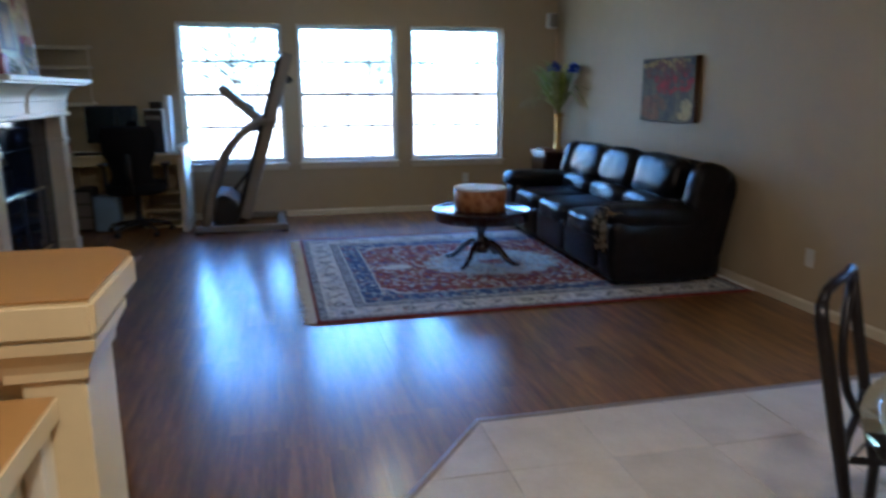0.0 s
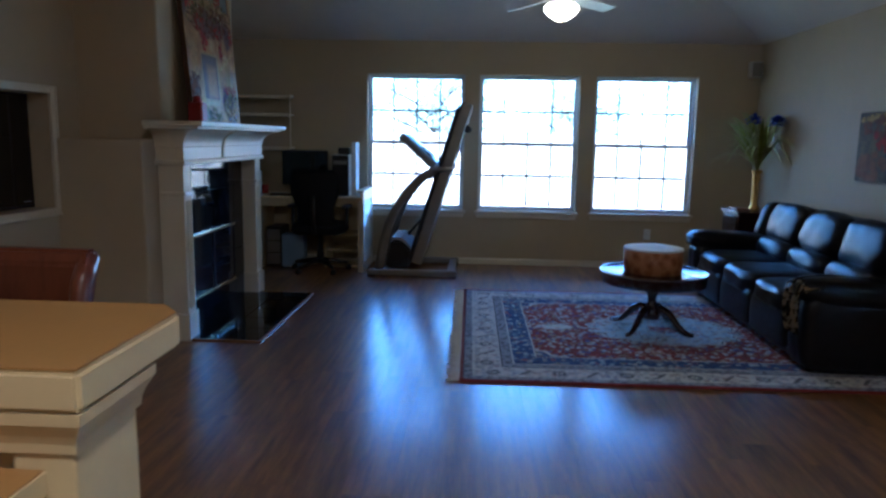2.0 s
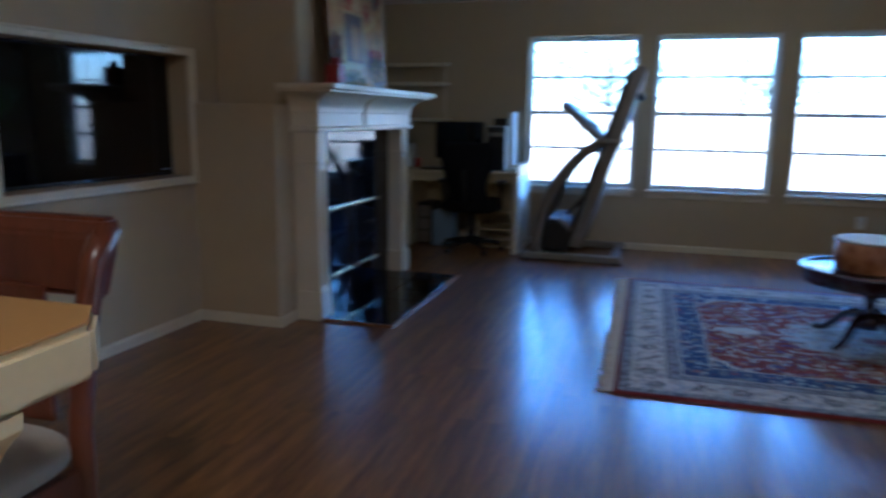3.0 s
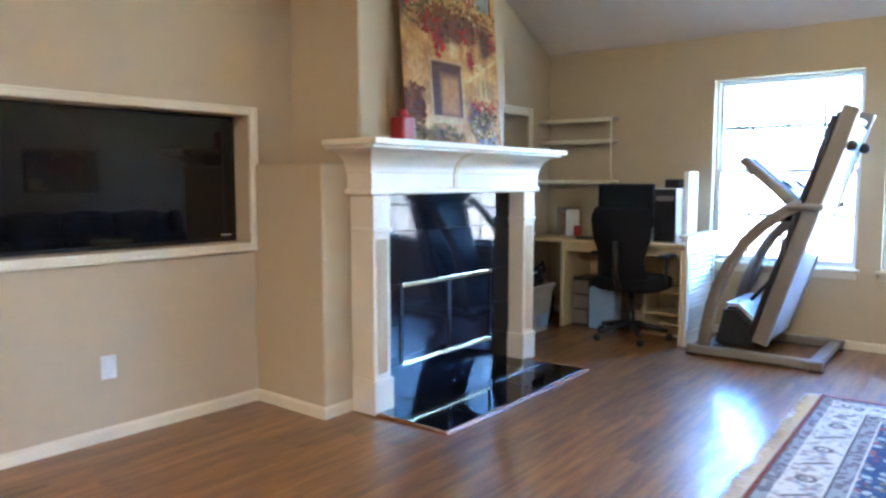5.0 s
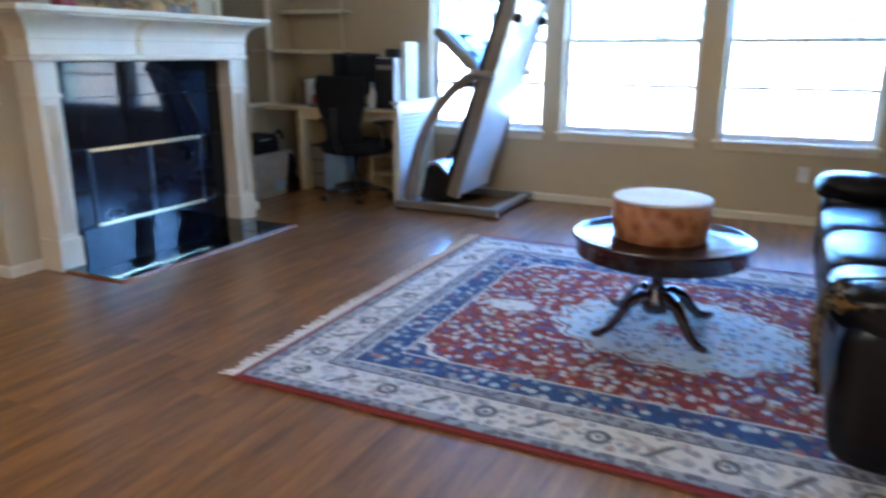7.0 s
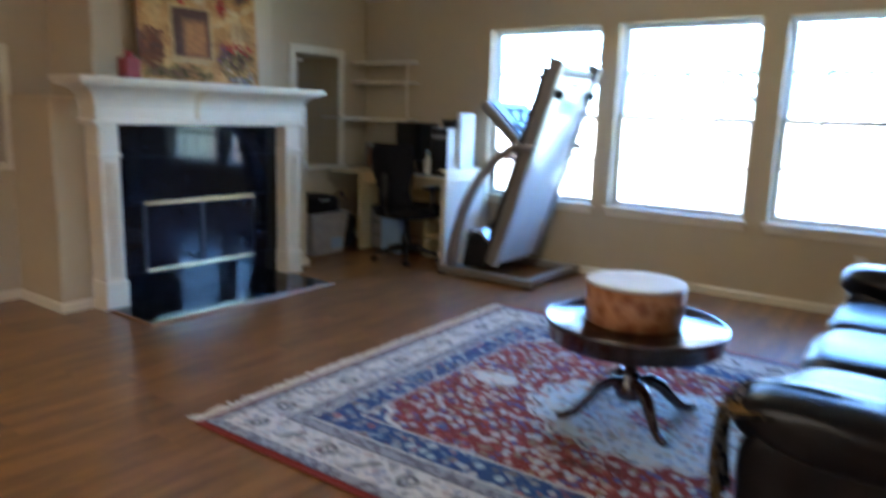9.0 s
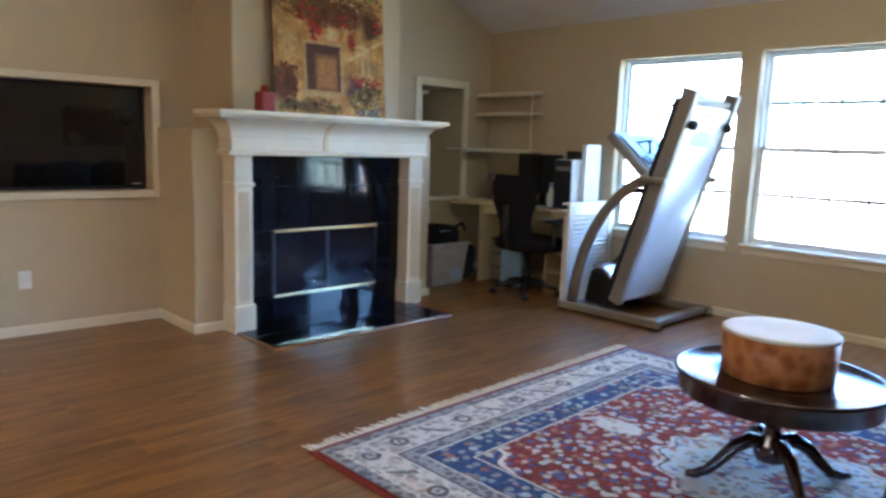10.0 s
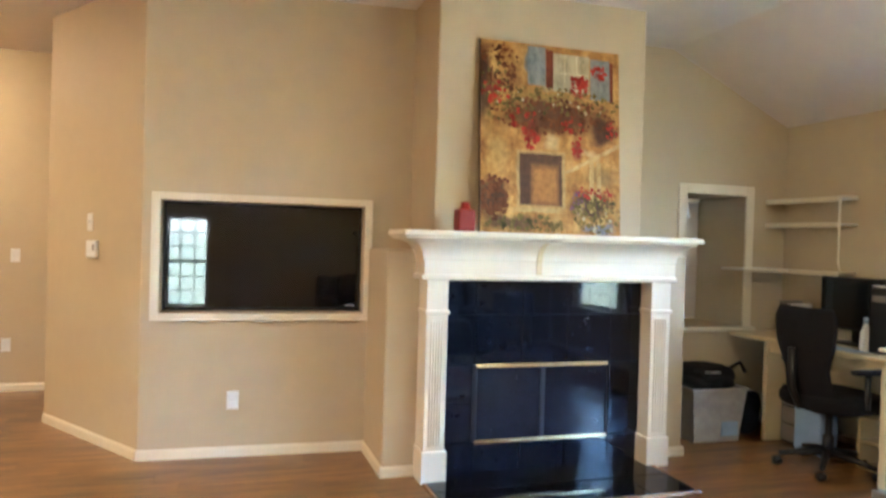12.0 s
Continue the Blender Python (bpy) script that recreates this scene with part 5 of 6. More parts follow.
mon = thing("monitor", "black flat computer monitor on the desk", "monitor", (-1.55, 8.0, 0.765))
part("stand", boxed(-1.60, -1.36, 7.93, 8.09, 0.765, 0.78, 0.005), "black_plastic", mon)
part("neck", boxed(-1.51, -1.45, 8.02, 8.05, 0.78, 0.95, 0.005), "black_plastic", mon)
part("casing", boxed(-1.735, -1.235, 7.965, 8.01, 0.865, 1.237, 0.008), "black_plastic", mon)
part("screen", boxed(-1.72, -1.25, 7.961, 7.965, 0.882, 1.222), "screen", mon)
pc = thing("computer_tower", "black and white computer tower on the desk", "computer", (-1.05, 7.95, 0.765))
part("case", boxed(-1.15, -0.965, 7.78, 8.12, 0.767, 1.20, 0.006), "paper", pc)
part("front_panel", boxed(-1.145, -0.97, 7.765, 7.779, 0.772, 1.195, 0.005), "black_plastic", pc, "black front panel")
part("drive_bay", boxed(-1.13, -0.985, 7.760, 7.766, 1.10, 1.14, 0.002), "grey_metal", pc)
box2 = piece("modem", boxed(-1.10, -0.98, 7.86, 7.98, 1.201, 1.275, 0.008), "black_plastic", "small black modem on the computer tower", "modem")
bx = piece("cardboard_box", boxed(-0.96, -0.915, 7.90, 8.12, 0.767, 1.335, 0.004), "paper", "tall narrow white box on the desk", "box")
spray = thing("bottle", "white spray bottle on the desk", "bottle", (-1.23, 7.86, 0.765))
part("body", lathe(bmesh.new(), [(0.036, 0.767), (0.038, 0.78), (0.036, 0.88), (0.018, 0.93), (0.014, 0.95)], 20, (-1.20, 7.80, 0)), "paper", spray, smooth=True)
part("cap", lathe(bmesh.new(), [(0.017, 0.95), (0.017, 0.985), (0.008, 0.99)], 16, (-1.20, 7.80, 0)), "blue_plastic", spray, smooth=True)
piece("mouse_pad", boxed(-1.42, -1.15, 7.66, 7.80, 0.767, 0.771, 0.001), "blue_plastic", "pale blue mouse pad on the desk", "mouse pad")
kb = thing("keyboard", "black computer keyboard on the desk", "keyboard", (-1.6, 7.75, 0.766))
part("casing", boxed(-1.80, -1.46, 7.68, 7.82, 0.767, 0.785, 0.004), "black_plastic", kb)
for r in range(4):
    part("key_row", boxed(-1.785, -1.475, 7.69 + r * 0.031, 7.715 + r * 0.031, 0.785, 0.791, 0.002), "grey_metal", kb)
cup = piece("pencil_cup", lathe(bmesh.new(), [(0.03, 0.767), (0.035, 0.77), (0.038, 0.86), (0.034, 0.86), (0.03, 0.79)], 20, (-1.92, 7.95, 0)), "red_glaze", "small red cup on the desk", "cup", True)
for k, (x, h, mt) in enumerate(((-2.04, 1.00, "paper"), (-2.09, 0.97, "book"), (-2.13, 1.02, "grey_metal"))):
    piece("binder", boxed(x - 0.02, x + 0.02, 7.98, 8.18, 0.766, h, 0.004), mt, ("white ring binder", "brown ring binder", "grey ring binder")[k] + " standing on the desk", "binder", group="binders on the desk")
under = thing("drawer_unit", "black plastic drawer unit under the desk", "drawer unit", (-1.78, 7.92, 0))
part("body", boxed(-1.86, -1.70, 7.76, 8.10, 0.0, 0.42, 0.006), "black_plastic", under)
for z in (0.02, 0.15, 0.28):
    part("drawer", boxed(-1.85, -1.71, 7.748, 7.76, z, z + 0.12, 0.004), "grey_metal", under)
piece("paper_bag", boxed(-1.68, -1.44, 7.70, 7.86, 0.0, 0.36, 0.02, 3), "blue_plastic", "blue bag standing under the desk", "bag")

# office chair
oc = thing("office_chair", "black mesh office chair with armrests, its back to the room", "chair", (-1.23, 7.55, 0))
ox, oy = -1.23, 7.55
bm = bmesh.new()
part("gas_lift", lathe(bm, [(0.035, 0.09), (0.035, 0.22), (0.022, 0.23), (0.022, 0.42)], 16, (ox, oy, 0)), "black_plastic", oc, smooth=True)
for k in range(5):
    q = radians(20 + 72 * k)
    c, s = math.cos(q), math.sin(q)
    leg = part("leg", tube(bmesh.new(), [(ox + 0.03 * c, oy + 0.03 * s, 0.115), (ox + 0.17 * c, oy + 0.17 * s, 0.10), (ox + 0.29 * c, oy + 0.29 * s, 0.075)], [0.028, 0.022, 0.016], 8), "black_plastic", oc, smooth=True)
    wb = lathe(bmesh.new(), [(0.006, -0.022), (0.026, -0.020), (0.028, 0.0), (0.026, 0.020), (0.006, 0.022)], 16)
    bmesh.ops.rotate(wb, matrix=Matrix.Rotation(radians(90), 3, "X") , verts=wb.verts[:])
    bmesh.ops.translate(wb, vec=(ox + 0.30 * c, oy + 0.30 * s, 0.029), verts=wb.verts[:])
    part("castor", wb, "black_plastic", leg, smooth=True)
part("seat", cushion(bmesh.new(), (ox, oy + 0.03, 0.455), (0.56, 0.54, 0.14), 3.5, 10), "black_cloth", oc, smooth=True)
bm = bmesh.new()
bmesh.ops.create_grid(bm, x_segments=16, y_segments=20, size=0.5)
for v in bm.verts:
    u, t = v.co.x * 2, v.co.y + 0.5
    half = 0.215 - 0.035 * math.sin(t * 5.0) * (t < 0.62) + 0.075 * max(0, t - 0.35) - 0.05 * max(0, t - 0.88) * 8
    v.co = Vector((ox + u * half, oy - 0.22 - 0.06 * math.sin(t * 3.14) * (1 - 0.6 * u * u) - 0.07 * (t - 0.3) + 0.05 * u * u, 0.47 + 0.59 * t))
bmesh.ops.solidify(bm, geom=bm.faces[:], thickness=0.035)
part("backrest", bm, "black_cloth", oc, smooth=True)
part("back_support", tube(bmesh.new(), [(ox, oy - 0.05, 0.42), (ox, oy - 0.25, 0.43), (ox, oy - 0.31, 0.55), (ox, oy - 0.32, 0.80)], 0.024, 8), "black_plastic", oc, smooth=True)
for s in (-1, 1):
    x = ox + s * 0.28
    arm = part("armrest", cushion(bmesh.new(), (x, oy + 0.02, 0.68), (0.08, 0.28, 0.035), 4, 6), "black_plastic", oc, smooth=True)
    part("arm_post", tube(bmesh.new(), [(ox + s * 0.20, oy, 0.44), (x, oy, 0.46), (x, oy, 0.67)], 0.018, 8), "black_plastic", arm, smooth=True)

# corner shelves on brackets
sh = thing("wall_shelves", "three white wire shelves in the corner over the desk", "shelf", (-2.0, 8.1, 1.2))
for z in (1.25, 1.61, 1.80):
    board = part("board", boxed(LX + 0.01, -1.66, 8.03, 8.21, z, z + 0.012, 0.003), "frosted", sh, "white shelf board")
    part("front_edge", boxed(LX + 0.01, -1.65, 8.012, 8.03, z - 0.018, z + 0.018, 0.006), "white", board)
part("bracket", tube(bmesh.new(), [(-1.655, 8.19, 1.82), (-1.655, 8.05, 1.82), (-1.655, 8.03, 1.77), (-1.655, 8.03, 1.34), (-1.655, 8.05, 1.26), (-1.655, 8.19, 1.26)], 0.007, 8), "white", sh, "white bent side rail", smooth=True)
part("low_ledge", boxed(LX + 0.01, -2.12, 7.60, 8.02, 1.25, 1.265, 0.003), "frosted", sh)
part("ledge_edge", boxed(-2.12, -2.105, 7.60, 8.02, 1.242, 1.268, 0.003), "white", sh)

# tote with clutter beside the chimney
tt = thing("storage_tote", "cloudy plastic storage tote standing beside the chimney", "storage box", (-2.08, 7.25, 0))
bm = bmesh.new()
lo, hi = (-2.24, -1.93, 7.06, 7.44), (-2.27, -1.90, 7.02, 7.48)
rings = []
for z, (a, b, c, d) in ((0.0, lo), (0.37, hi), (0.375, (hi[0] - 0.015, hi[1] + 0.015, hi[2] - 0.015, hi[3] + 0.015)), (0.395, (hi[0] - 0.015, hi[1] + 0.015, hi[2] - 0.015, hi[3] + 0.015)), (0.395, (hi[0] + 0.01, hi[1] - 0.01, hi[2] + 0.01, hi[3] - 0.01)), (0.02, (lo[0] + 0.01, lo[1] - 0.01, lo[2] + 0.01, lo[3] - 0.01))):
    rings.append([bm.verts.new(p) for p in ((a, c, z), (b, c, z), (b, d, z), (a, d, z))])
for a, b in zip(rings, rings[1:]):
    for k in range(4):
        bm.faces.new((a[k], a[(k + 1) % 4], b[(k + 1) % 4], b[k]))
bm.faces.new(rings[0][::-1])
bm.faces.new(rings[-1])
part("tub", bm, "tote", tt)
part("blue_content", boxed(-1.926, -1.918, 7.28, 7.43, 0.04, 0.20, 0.002), "blue_plastic", tt, "blue contents showing through")
piece("black_bag", cushion(bmesh.new(), (-2.08, 7.24, 0.45), (0.30, 0.42, 0.20), 3, 12, 0.15, None, 4), "black_cloth", "black bag lying in the storage tote", "bag", True)
piece("paper_sheet", boxed(-1.98, -1.93, 7.14, 7.27, 0.505, 0.51), "paper", "white paper on the black bag", "paper")
strap = piece("strap", tube(bmesh.new(), [(-2.05, 7.42, 0.50), (-2.03, 7.52, 0.56), (-2.05, 7.59, 0.48)], 0.015, 8), "black_cloth", "black bag strap beside the tote", "strap", True)
piece("floor_bag", cushion(bmesh.new(), (-2.12, 7.62, 0.17), (0.26, 0.22, 0.34), 3, 10, 0.15, None, 8), "black_cloth", "black bag on the floor beside the tote", "bag", True)
spot = thing("spotlight", "small white spotlight hanging in the wall recess", "lamp", (LX - 0.25, 7.42, 1.74))
part("mount", boxed(LX - 0.30, LX - 0.15, 7.36, 7.50, 1.785, 1.81, 0.004), "white", spot)
part("head", lathe(bmesh.new(), [(0.035, 1.66), (0.038, 1.68), (0.022, 1.74), (0.012, 1.785)], 18, (LX - 0.22, 7.42, 0)), "paper", spot, smooth=True)
piece("recess_panel", boxed(LX - 0.615, LX - 0.58, NY0 + 0.24, NY1 - 0.005, NZ0, NZ1 - 0.02, 0.004), "ceiling", "pale upright panel inside the wall recess", "panel")

# outlets, thermostat ------------------------------------------------------------------------------
def outlet(name, label, m):
    o = new(name)
    o.matrix_basis = m
    tagged(o, label, "outlet")
    part("plate", boxed(-0.037, 0.037, 0.0, 0.007, -0.058, 0.058, 0.003), "paper", o)
    for z in (-0.022, 0.022):
        part("socket", boxed(-0.016, 0.016, 0.006, 0.010, z - 0.014, z + 0.014, 0.003), "vinyl", o)
    return o


def on_wall(x, y, z, turn):
    return pose(x, y, z, 0, 0, turn)


m = tvm @ pose(0.56, 0, 0.36, 0, 0, 180)
outlet("wall_outlet", "white wall outlet under the recessed screen", m)
outlet("wall_outlet", "white wall outlet low on the sofa wall", on_wall(RX, 3.85, 0.34, 90))
outlet("wall_outlet", "white wall outlet under the windows", on_wall(2.28, WY, 0.376, 180))
am = Matrix.Translation((*TC, 0)) @ Matrix.Rotation(math.atan2(TA[1] - TC[1], TA[0] - TC[0]), 4, "Z")
th = new("thermostat")
th.matrix_basis = am @ pose(0.72, 0, 1.29, 0, 0, 180)
tagged(th, "white square thermostat on the angled wall", "thermostat")
part("base", boxed(-0.068, 0.068, 0.0, 0.026, -0.058, 0.058, 0.006), "paper", th)
part("dial", boxed(-0.052, -0.03, 0.026, 0.03, -0.01, 0.03, 0.003), "grey_metal", th)
sw = new("light_switch")
sw.matrix_basis = am @ pose(0.66, 0, 1.47, 0, 0, 180)
tagged(sw, "white light switch above the thermostat", "switch")
part("plate", boxed(-0.036, 0.036, 0.0, 0.006, -0.058, 0.058, 0.003), "paper", sw)
part("lever", boxed(-0.007, 0.007, 0.006, 0.016, -0.012, 0.012, 0.002), "vinyl", sw)
outlet("wall_outlet", "white wall outlet in the hall", on_wall(-4.60, 2.06, 1.18, -90))
outlet("wall_outlet", "white wall outlet low in the hall", on_wall(-4.60, 2.0, 0.40, -90))

# breakfast bar ---------------------------------------------------------------------------------------
bar = thing("breakfast_bar", "cream half-height bar wall with a thick cap, tan on top", "bar counter", (-1.3, 1.45, 0))
XE = -0.155                                # end of the bar
bm = bmesh.new()
box(bm, -2.6, XE - 0.10, 1.292, 1.44, 0, 1.004)
part("half_wall", bm, "cream", bar)
post = part("end_post", boxed(XE - 0.10, XE - 0.008, 1.278, 1.46, 0, 0.965, 0.004), "cream", bar, "cream end post")
bm = bmesh.new()
rings = []
for o, z in ((0.002, 0.936), (0.006, 0.938), (0.007, 0.952), (0.012, 0.966), (0.021, 0.982), (0.024, 0.986), (0.025, 1.004)):
    rings.append([bm.verts.new(q) for q in ((XE - 0.12, 1.278 - o, z), (XE - 0.008 + o, 1.278 - o, z), (XE - 0.008 + o, 1.46 + o, z), (XE - 0.12, 1.46 + o, z))])
for a, b in zip(rings, rings[1:]):
    for k in range(4):
        bm.faces.new((a[k], a[(k + 1) % 4], b[(k + 1) % 4], b[k]))
bm.faces.new(rings[0][::-1])
bm.faces.new(rings[-1])
part("crown_moulding", bm, "cream", post)
bm = bmesh.new()
box(bm, -2.6, XE - 0.125, 1.286, 1.2915, 0.955, 1.004, 0.002)
part("frieze_board", bm, "cream", bar)
bm = bmesh.new()
prism(bm, [(-2.6, 1.25), (XE + 0.02, 1.25), (XE + 0.02, 1.58), (XE - 0.03, 1.64), (-2.6, 1.64)], "z", 1.005, 1.066)
bmesh.ops.bevel(bm, geom=bm.edges[:], offset=0.008, segments=2, affect="EDGES")
cap = part("cap", bm, "cream", bar, "thick cream cap")
bm = bmesh.new()
prism(bm, [(-2.595, 1.256), (XE + 0.014, 1.256), (XE + 0.014, 1.578), (XE - 0.033, 1.634), (-2.595, 1.634)], "z", 1.066, 1.069)
part("cap_top", bm, "laminate", cap, "tan laminate top")
counter = thing("kitchen_counter", "tan laminate kitchen counter with a white edge", "counter", (-1.3, 0.95, 0))
bm = bmesh.new()
prism(bm, [(-2.6, 0.62), (-0.205, 0.62), (-0.205, 1.276), (-2.6, 1.276)], "z", 0.875, 0.909)
part("worktop", bm, "cream", counter)
bm = bmesh.new()
prism(bm, [(-2.6, 0.63), (-0.209, 0.63), (-0.209, 1.275), (-2.6, 1.275)], "z", 0.909, 0.912)
part("worktop_surface", bm, "laminate", counter, "tan laminate surface")
bm = bmesh.new()
box(bm, -2.6, -0.25, 0.68, 1.29, 0.10, 0.875)
box(bm, -2.6, -0.29, 0.74, 1.29, 0.0, 0.10)
part("cabinet_body", bm, "laminate_pale", counter)
part("end_stile", boxed(-0.248, -0.22, 1.22, 1.276, 0.0, 0.875, 0.003), "white", counter)
for k in range(4):
    x = -0.30 - k * 0.56
    door = part("cabinet_door", boxed(x - 0.50, x, 0.66, 0.68, 0.14, 0.86, 0.006), "cream", counter)
    part("knob", lathe(bmesh.new(), [(0.008, 0), (0.014, 0.012), (0.010, 0.02)], 14, (x - 0.44, 0.655, 0.78)), "chrome", door, smooth=True)
ko = outlet("wall_outlet", "cream outlet on the breakfast bar above the counter", on_wall(-0.44, 1.2915, 0.950, 180))
ko.scale = (1.0, 1.0, 0.62)

# bar stool
st = thing("bar_stool", "cherry wood bar stool with a tan cloth seat", "stool", (-0.85, 1.90, 0))
for x in (-0.62, -1.08):
    pts = [(2.02, 0.0), (2.03, 0.35), (2.03, 0.66), (2.06, 0.86), (2.10, 1.00), (2.14, 1.065)]
    bm = tube(bmesh.new(), [(x, y, z) for y, z in pts], [0.022, 0.023, 0.024, 0.024, 0.026, 0.030], 10)
    part("back_post", bm, "cherry", st, smooth=True)
    part("front_leg", tube(bmesh.new(), [(x, 1.72, 0.0), (x, 1.73, 0.60)], [0.018, 0.022], 10), "cherry", st, smooth=True)
    part("side_rail", boxed(x - 0.012, x + 0.012, 1.74, 2.02, 0.54, 0.60, 0.004), "cherry", st)
    part("stretcher", boxed(x - 0.01, x + 0.01, 1.74, 2.02, 0.22, 0.25, 0.004), "cherry", st)
bm = bmesh.new()
prism(bm, [(2.09, 0.93), (2.115, 0.92), (2.165, 1.05), (2.155, 1.085), (2.115, 1.085), (2.10, 1.05)], "x", -1.10, -0.60)
bmesh.ops.bevel(bm, geom=bm.edges[:], offset=0.008, segments=2, affect="EDGES")
part("top_rail", bm, "cherry", st)
part("splat", boxed(-0.98, -0.72, 2.06, 2.078, 0.66, 0.95, 0.005), "cherry", st)
part("foot_rail", boxed(-1.08, -0.62, 1.715, 1.735, 0.20, 0.24, 0.004), "cherry", st)
part("seat", cushion(bmesh.new(), (-0.85, 1.87, 0.635), (0.50, 0.36, 0.075), 4, 10), "seat_cloth", st, smooth=True)

# dining set ---------------------------------------------------------------------------------------------
dc = thing("dining_chair", "dark wrought iron dining chair with a curled back", "chair", (1.88, 1.58, 0))
pl, pr = Vector((1.60, 1.60, 0)), Vector((1.82, 1.73, 0))
recline = Vector((-0.15, 0.0, 0))       # the back leans away from the seat
front = Vector((0.38, -0.14, 0))        # from the back posts to the front legs


def on_chair(u, z):
    p = pl + (pr - pl) * u + recline * max(0, (z - 0.28) / 0.55)
    return (p.x, p.y, z)


part("back_post", tube(bmesh.new(), [on_chair(0, 0.0), on_chair(0, 0.28), on_chair(0.01, 0.50), on_chair(0, 0.70), on_chair(-0.02, 0.80), on_chair(0.04, 0.845)], [0.015, 0.018, 0.021, 0.020, 0.018, 0.016], 10), "iron", dc, smooth=True)
part("back_post", tube(bmesh.new(), [on_chair(1.0, 0.0), on_chair(1.0, 0.28), on_chair(0.98, 0.50), on_chair(0.97, 0.70), on_chair(1.0, 0.895)], [0.014, 0.016, 0.017, 0.016, 0.014], 10), "iron", dc, smooth=True)
part("top_rail", tube(bmesh.new(), [on_chair(0.02, 0.84), on_chair(0.2, 0.868), on_chair(0.5, 0.880), on_chair(0.8, 0.884), on_chair(1.0, 0.895)], 0.014, 8), "iron", dc, smooth=True)
part("curved_splat", tube(bmesh.new(), [on_chair(0.97, 0.875), on_chair(0.72, 0.80), on_chair(0.50, 0.72), on_chair(0.40, 0.65), on_chair(0.42, 0.57), on_chair(0.62, 0.49), on_chair(0.90, 0.43), on_chair(0.99, 0.40)], 0.012, 8), "iron", dc, smooth=True)
part("curved_splat", tube(bmesh.new(), [on_chair(0.02, 0.385), on_chair(0.25, 0.44), on_chair(0.5, 0.465), on_chair(0.75, 0.49), on_chair(0.98, 0.54)], 0.012, 8), "iron", dc, smooth=True)
mid = (pl + pr) / 2 + front * 0.5
part("seat", cushion(bmesh.new(), (mid.x, mid.y, 0.44), (0.40, 0.36, 0.08), 4, 10, 0, Euler((0, 0, math.atan2(front.y, front.x)))), "seat_cloth", dc, smooth=True)
part("seat_frame", tube(bmesh.new(), [(*(pl + front * k)[:2], 0.395) for k in (0, 1)] + [(*(pr + front * k)[:2], 0.395) for k in (1, 0)], 0.012, 8, close=True), "iron", dc, smooth=True)
for p in (pl + front, pr + front):
    part("front_leg", tube(bmesh.new(), [(p.x, p.y, 0), (p.x, p.y, 0.40)], 0.014, 8), "iron", dc, smooth=True)
gt = thing("glass_table", "round glass dining table with an iron base", "table", (1.68, 0.83, 0))
part("tabletop", lathe(bmesh.new(), [(0.56, 0.738), (0.60, 0.742), (0.60, 0.746), (0.57, 0.751), (0.01, 0.751)], 64, (1.68, 0.83, 0)), "table_glass", gt, smooth=False)
part("pedestal", lathe(bmesh.new(), [(0.24, 0.0), (0.24, 0.02), (0.06, 0.05), (0.045, 0.3), (0.06, 0.6), (0.20, 0.73), (0.20, 0.737)], 28, (1.68, 0.83, 0)), "iron", gt, smooth=True)

# ceiling fan -----------------------------------------------------------------------------------------------
FXC, FYC = 1.02, 6.2
fan = thing("ceiling_fan", "brass ceiling fan with pale blades and a lit glass bowl", "ceiling fan", (FXC, FYC, FLAT))
part("canopy", lathe(bmesh.new(), [(0.03, FLAT - 0.06), (0.06, FLAT - 0.03), (0.065, FLAT - 0.001)], 24, (FXC, FYC, 0)), "fan_metal", fan, smooth=True)
part("rod", tube(bmesh.new(), [(FXC, FYC, FLAT - 0.05), (FXC, FYC, 2.640)], 0.012, 10), "fan_metal", fan, smooth=True)
part("motor", lathe(bmesh.new(), [(0.05, 2.480), (0.085, 2.495), (0.11, 2.530), (0.11, 2.580), (0.085, 2.620), (0.03, 2.650)], 32, (FXC, FYC, 0)), "fan_metal", fan, smooth=True)
part("light_fitter", lathe(bmesh.new(), [(0.11, 2.445), (0.10, 2.460), (0.05, 2.485)], 28, (FXC, FYC, 0)), "gold", fan, smooth=True)
part("light_bowl", lathe(bmesh.new(), [(0.012, 2.325), (0.05, 2.332), (0.10, 2.365), (0.135, 2.405), (0.135, 2.430), (0.115, 2.450)], 32, (FXC, FYC, 0)), "lamp_glass", fan, "lit frosted glass bowl", smooth=True)
part("finial", lathe(bmesh.new(), [(0.004, 2.305), (0.012, 2.310), (0.012, 2.325)], 14, (FXC, FYC, 0)), "gold", fan, smooth=True)
for k in range(5):
    bm = bmesh.new()
    prism(bm, [(0.18, -0.05), (0.21, -0.06), (0.67, -0.076), (0.70, -0.060), (0.70, 0.060), (0.67, 0.076), (0.21, 0.06), (0.18, 0.05)], "z", 2.505, 2.512)
    m = Matrix.Translation((FXC, FYC, 0)) @ Matrix.Rotation(radians(-24 + 72 * k), 4, "Z")
    bmesh.ops.rotate(bm, matrix=Matrix.Rotation(radians(-12), 3, "X"), cent=(0, 0, 2.508), verts=bm.verts[:])
    blade = part("blade", shaped(bm, m), "blade", fan)
    part("blade_arm", shaped(boxed(0.09, 0.20, -0.014, 0.014, 2.512, 2.520, 0.003), m), "gold", blade)

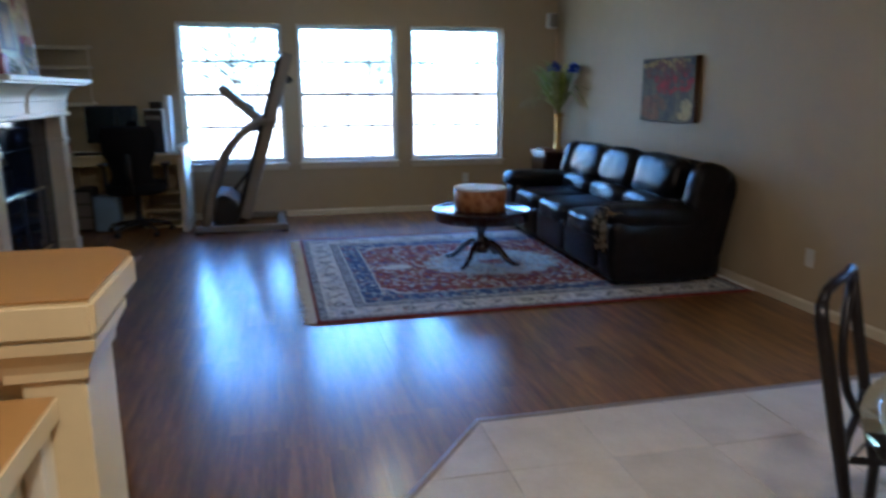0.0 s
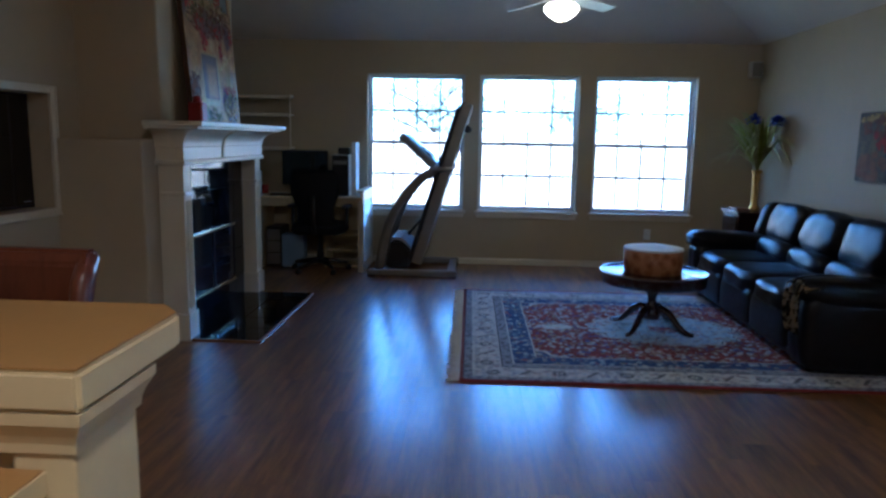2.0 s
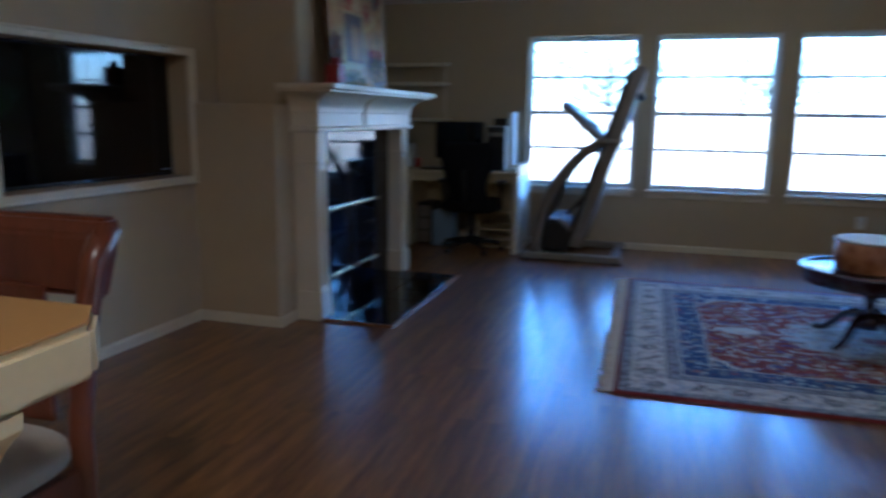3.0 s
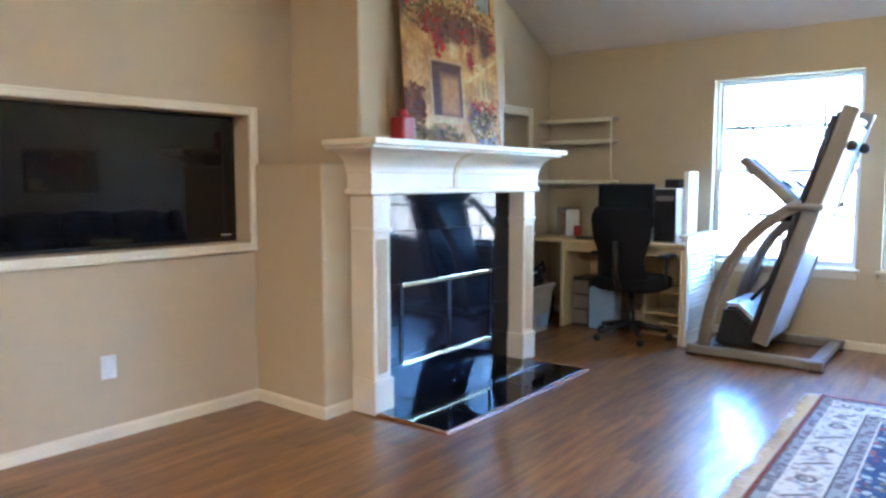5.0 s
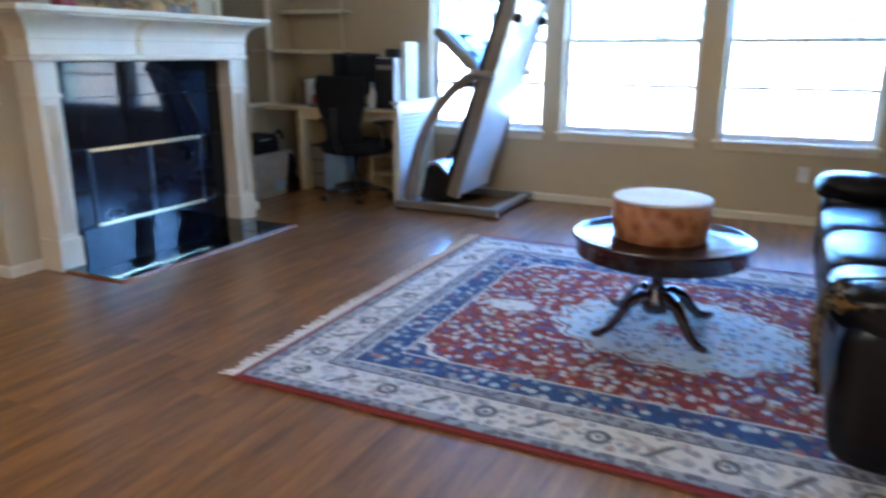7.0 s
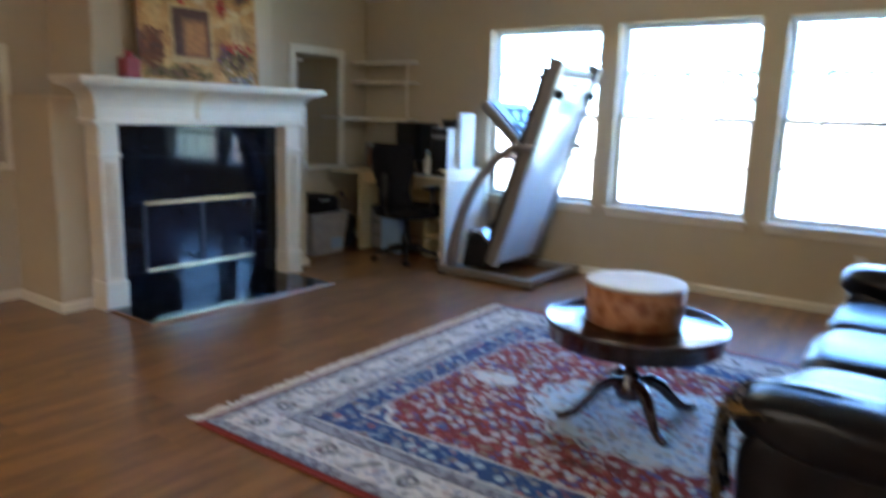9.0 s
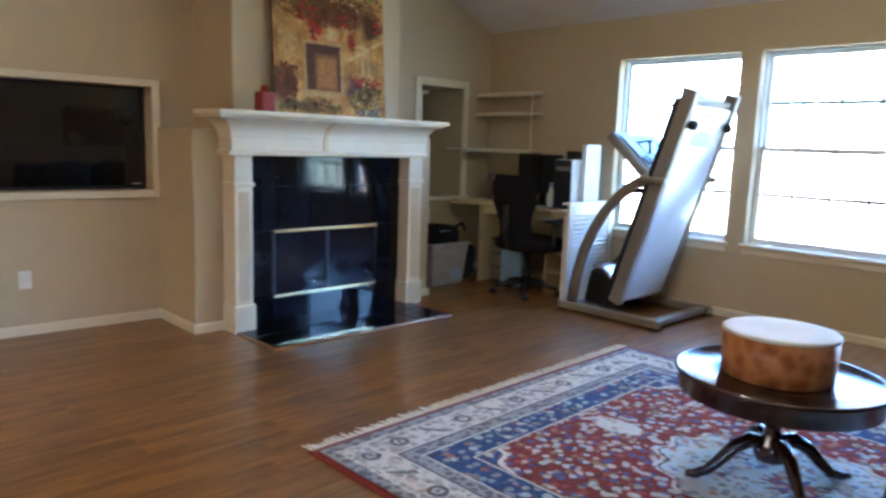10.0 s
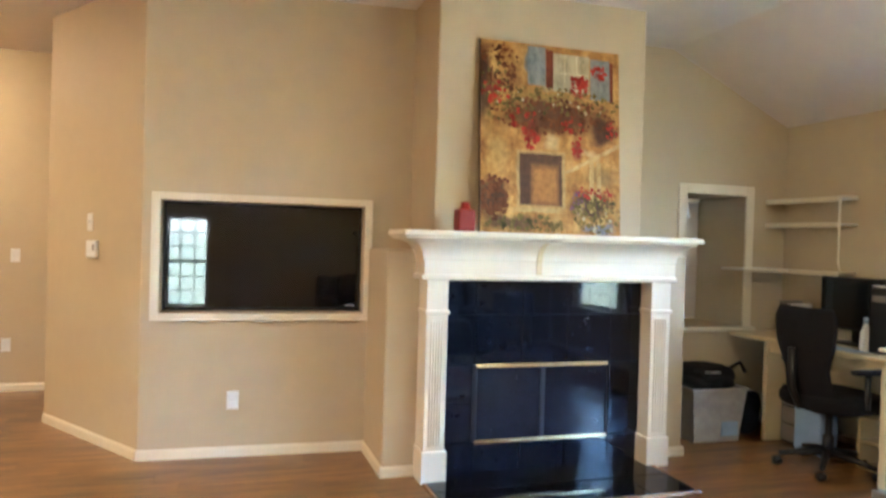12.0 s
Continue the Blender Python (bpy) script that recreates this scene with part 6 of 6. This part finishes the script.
# kitchen and hall ceiling lights
def ceiling_light(x, y, watts, colour, label):
    c = thing("ceiling_light", label, "ceiling light", (x, y, FLAT), group="ceiling lights")
    part("base", lathe(bmesh.new(), [(0.17, FLAT - 0.03), (0.175, FLAT - 0.001)], 28, (x, y, 0)), "white", c, smooth=True)
    part("diffuser", lathe(bmesh.new(), [(0.02, FLAT - 0.095), (0.10, FLAT - 0.085), (0.155, FLAT - 0.05), (0.16, FLAT - 0.03)], 28, (x, y, 0)), "lamp_warm", c, smooth=True)
    lamp = bpy.data.lights.new("ceiling_bulb", "AREA")
    lamp.shape, lamp.size, lamp.energy, lamp.color = "DISK", 0.32, watts, colour
    o = new("ceiling_bulb", lamp)
    o.matrix_world = pose(x, y, FLAT - 0.11)


ceiling_light(0.55, 0.15, KITCHEN_W, (1.0, 0.70, 0.40), "round frosted kitchen ceiling light, lit")
ceiling_light(-3.9, 1.2, HALL_W, (1.0, 0.62, 0.30), "round frosted hall ceiling light, lit")

# garden behind the windows ----------------------------------------------------------------------------------
fence = thing("garden_fence", "weathered wooden board fence along the back lawn", "fence", (1, 15.5, -0.35))
bmb = bmesh.new()
box(bmb, -0.068, 0.068, 0, 0.02, 0, 1.85, 0.004, 1)
board_mesh = mesh_of("board", bmb, "fence")
for k in range(150):
    b = new("board", board_mesh)
    b.parent = fence
    b.matrix_basis = pose(-10.8 + k * 0.145, rng.uniform(-0.006, 0.006), rng.uniform(-0.02, 0.02), 0, rng.uniform(-0.6, 0.6), 0)
for z in (0.0, 1.1):
    part("rail", boxed(-10.0, 12.0, 15.53, 15.57, z, z + 0.09), "fence", fence)


def tree(x, y, h, spread, seed):
    r = random.Random(seed)
    t = thing("tree", "leafy garden tree behind the fence", "tree", (x, y, -0.35), group="garden trees")
    bm = bmesh.new()
    tube(bm, [(x, y, -0.35), (x + 0.05, y, h * 0.3), (x - 0.06, y + 0.05, h * 0.6), (x, y, h * 0.85)], [0.18, 0.14, 0.09, 0.03], 10)
    for k in range(9):
        q, z = r.uniform(0, 6.283), h * r.uniform(0.3, 0.7)
        tube(bm, [(x, y, z), (x + spread * 0.4 * math.cos(q), y + spread * 0.4 * math.sin(q), z + h * 0.12), (x + spread * 0.8 * math.cos(q), y + spread * 0.8 * math.sin(q), z + h * 0.2)], [0.06, 0.04, 0.015], 6)
    part("trunk", bm, "bark", t, smooth=True)
    vs, fs = [], []
    for _ in range(1300):
        q, w, k = r.uniform(0, 6.283), r.uniform(-1, 1), r.random() ** 0.4
        lump = 1 + 0.35 * noise.noise(Vector((math.cos(q) * 2 + seed, math.sin(q) * 2, w * 2)))
        c = Vector((x + spread * k * lump * math.sqrt(1 - w * w) * math.cos(q), y + spread * k * lump * math.sqrt(1 - w * w) * math.sin(q), h * 0.68 + h * 0.34 * k * lump * w))
        a = Vector((r.uniform(-1, 1), r.uniform(-1, 1), r.uniform(-1, 1))).normalized() * r.uniform(0.07, 0.14)
        b = a.cross(Vector((r.uniform(-1, 1), r.uniform(-1, 1), r.uniform(-1, 1)))).normalized() * 0.06
        n0 = len(vs)
        vs += [c - a, c + b, c + a, c - b]
        fs.append((n0, n0 + 1, n0 + 2, n0 + 3))
    me = bpy.data.meshes.new("crown")
    me.from_pydata(vs, [], fs)
    me.materials.append(M["tree_leaf"])
    o = new("crown", me)
    o.parent = t
    o.matrix_parent_inverse = t.matrix_basis.inverted()
    tagged(o, kind="stuff")


tree(-4.5, 21.0, 3.9, 2.4, 1)
tree(-0.8, 20.0, 3.6, 2.0, 2)
tree(3.4, 22.5, 3.3, 1.6, 6)
tree(6.8, 19.5, 4.2, 2.2, 3)
tree(11.0, 21.0, 4.4, 2.2, 4)

# floor boards and tiles ------------------------------------------------------------------------------------------
PWID, PLEN = 0.195, 1.40
bmb = bmesh.new()
box(bmb, -PWID / 2 + 0.0002, PWID / 2 - 0.0002, -PLEN / 2 + 0.0002, PLEN / 2 - 0.0002, -0.009, 0.0)
plank_mesh = mesh_of("plank", bmb, "floor")
x, row = -4.60 + PWID / 2, 0
rp = random.Random(11)
while x < RX + PWID / 2:
    lo = -2.6 if x < 0.57 else (2.15 if x < 1.0 else 2.75)
    top = 3.62 if x < -2.6 else WY
    y = lo - rp.uniform(0.0, 1.0) * (PLEN - 0.2)
    while y < top:
        o = new("plank", plank_mesh)
        o.parent = floor
        o.matrix_basis = pose(x, y + PLEN / 2, 0)
        y += PLEN
    x += PWID
    row += 1


def clip(poly, a, b):
    """Keeps the part of a polygon to the right of the line from a to b."""
    out = []
    for i, p in enumerate(poly):
        q = poly[(i + 1) % len(poly)]
        sp = (b[0] - a[0]) * (p[1] - a[1]) - (b[1] - a[1]) * (p[0] - a[0])
        sq = (b[0] - a[0]) * (q[1] - a[1]) - (b[1] - a[1]) * (q[0] - a[0])
        if sp <= 0:
            out.append(p)
        if sp * sq < 0:
            k = sp / (sp - sq)
            out.append((p[0] + (q[0] - p[0]) * k, p[1] + (q[1] - p[1]) * k))
    return out


TS = 0.42
CA, CB = (0.49, 2.27), (0.91, 2.815)
i = 0
while 0.49 + i * TS < RX:
    j = 0
    while 2.82 - j * TS > -2.6:
        x0, y1 = 0.49 + i * TS, 2.82 - j * TS
        g = 0.003
        poly = [(x0 + g, y1 - TS + g), (min(x0 + TS, RX) - g, y1 - TS + g), (min(x0 + TS, RX) - g, y1 - g), (x0 + g, y1 - g)]
        poly = clip(poly, CA, CB)
        if len(poly) >= 3:
            bm = bmesh.new()
            prism(bm, poly, "z", 0.001, 0.0055)
            part("tile", bm, "tile", tile_floor)
        j += 1
    i += 1
bm = bmesh.new()
tube(bm, [(CA[0], -2.6, 0.004), (CA[0], CA[1], 0.004), (CB[0], CB[1], 0.004), (RX, CB[1] + 0.03, 0.004)], 0.02, 8, flat=0.35, up=(0, 0, 1))
structure("threshold_strip", bm, "threshold", "pale wooden threshold strip between boards and tiles", "trim", True)
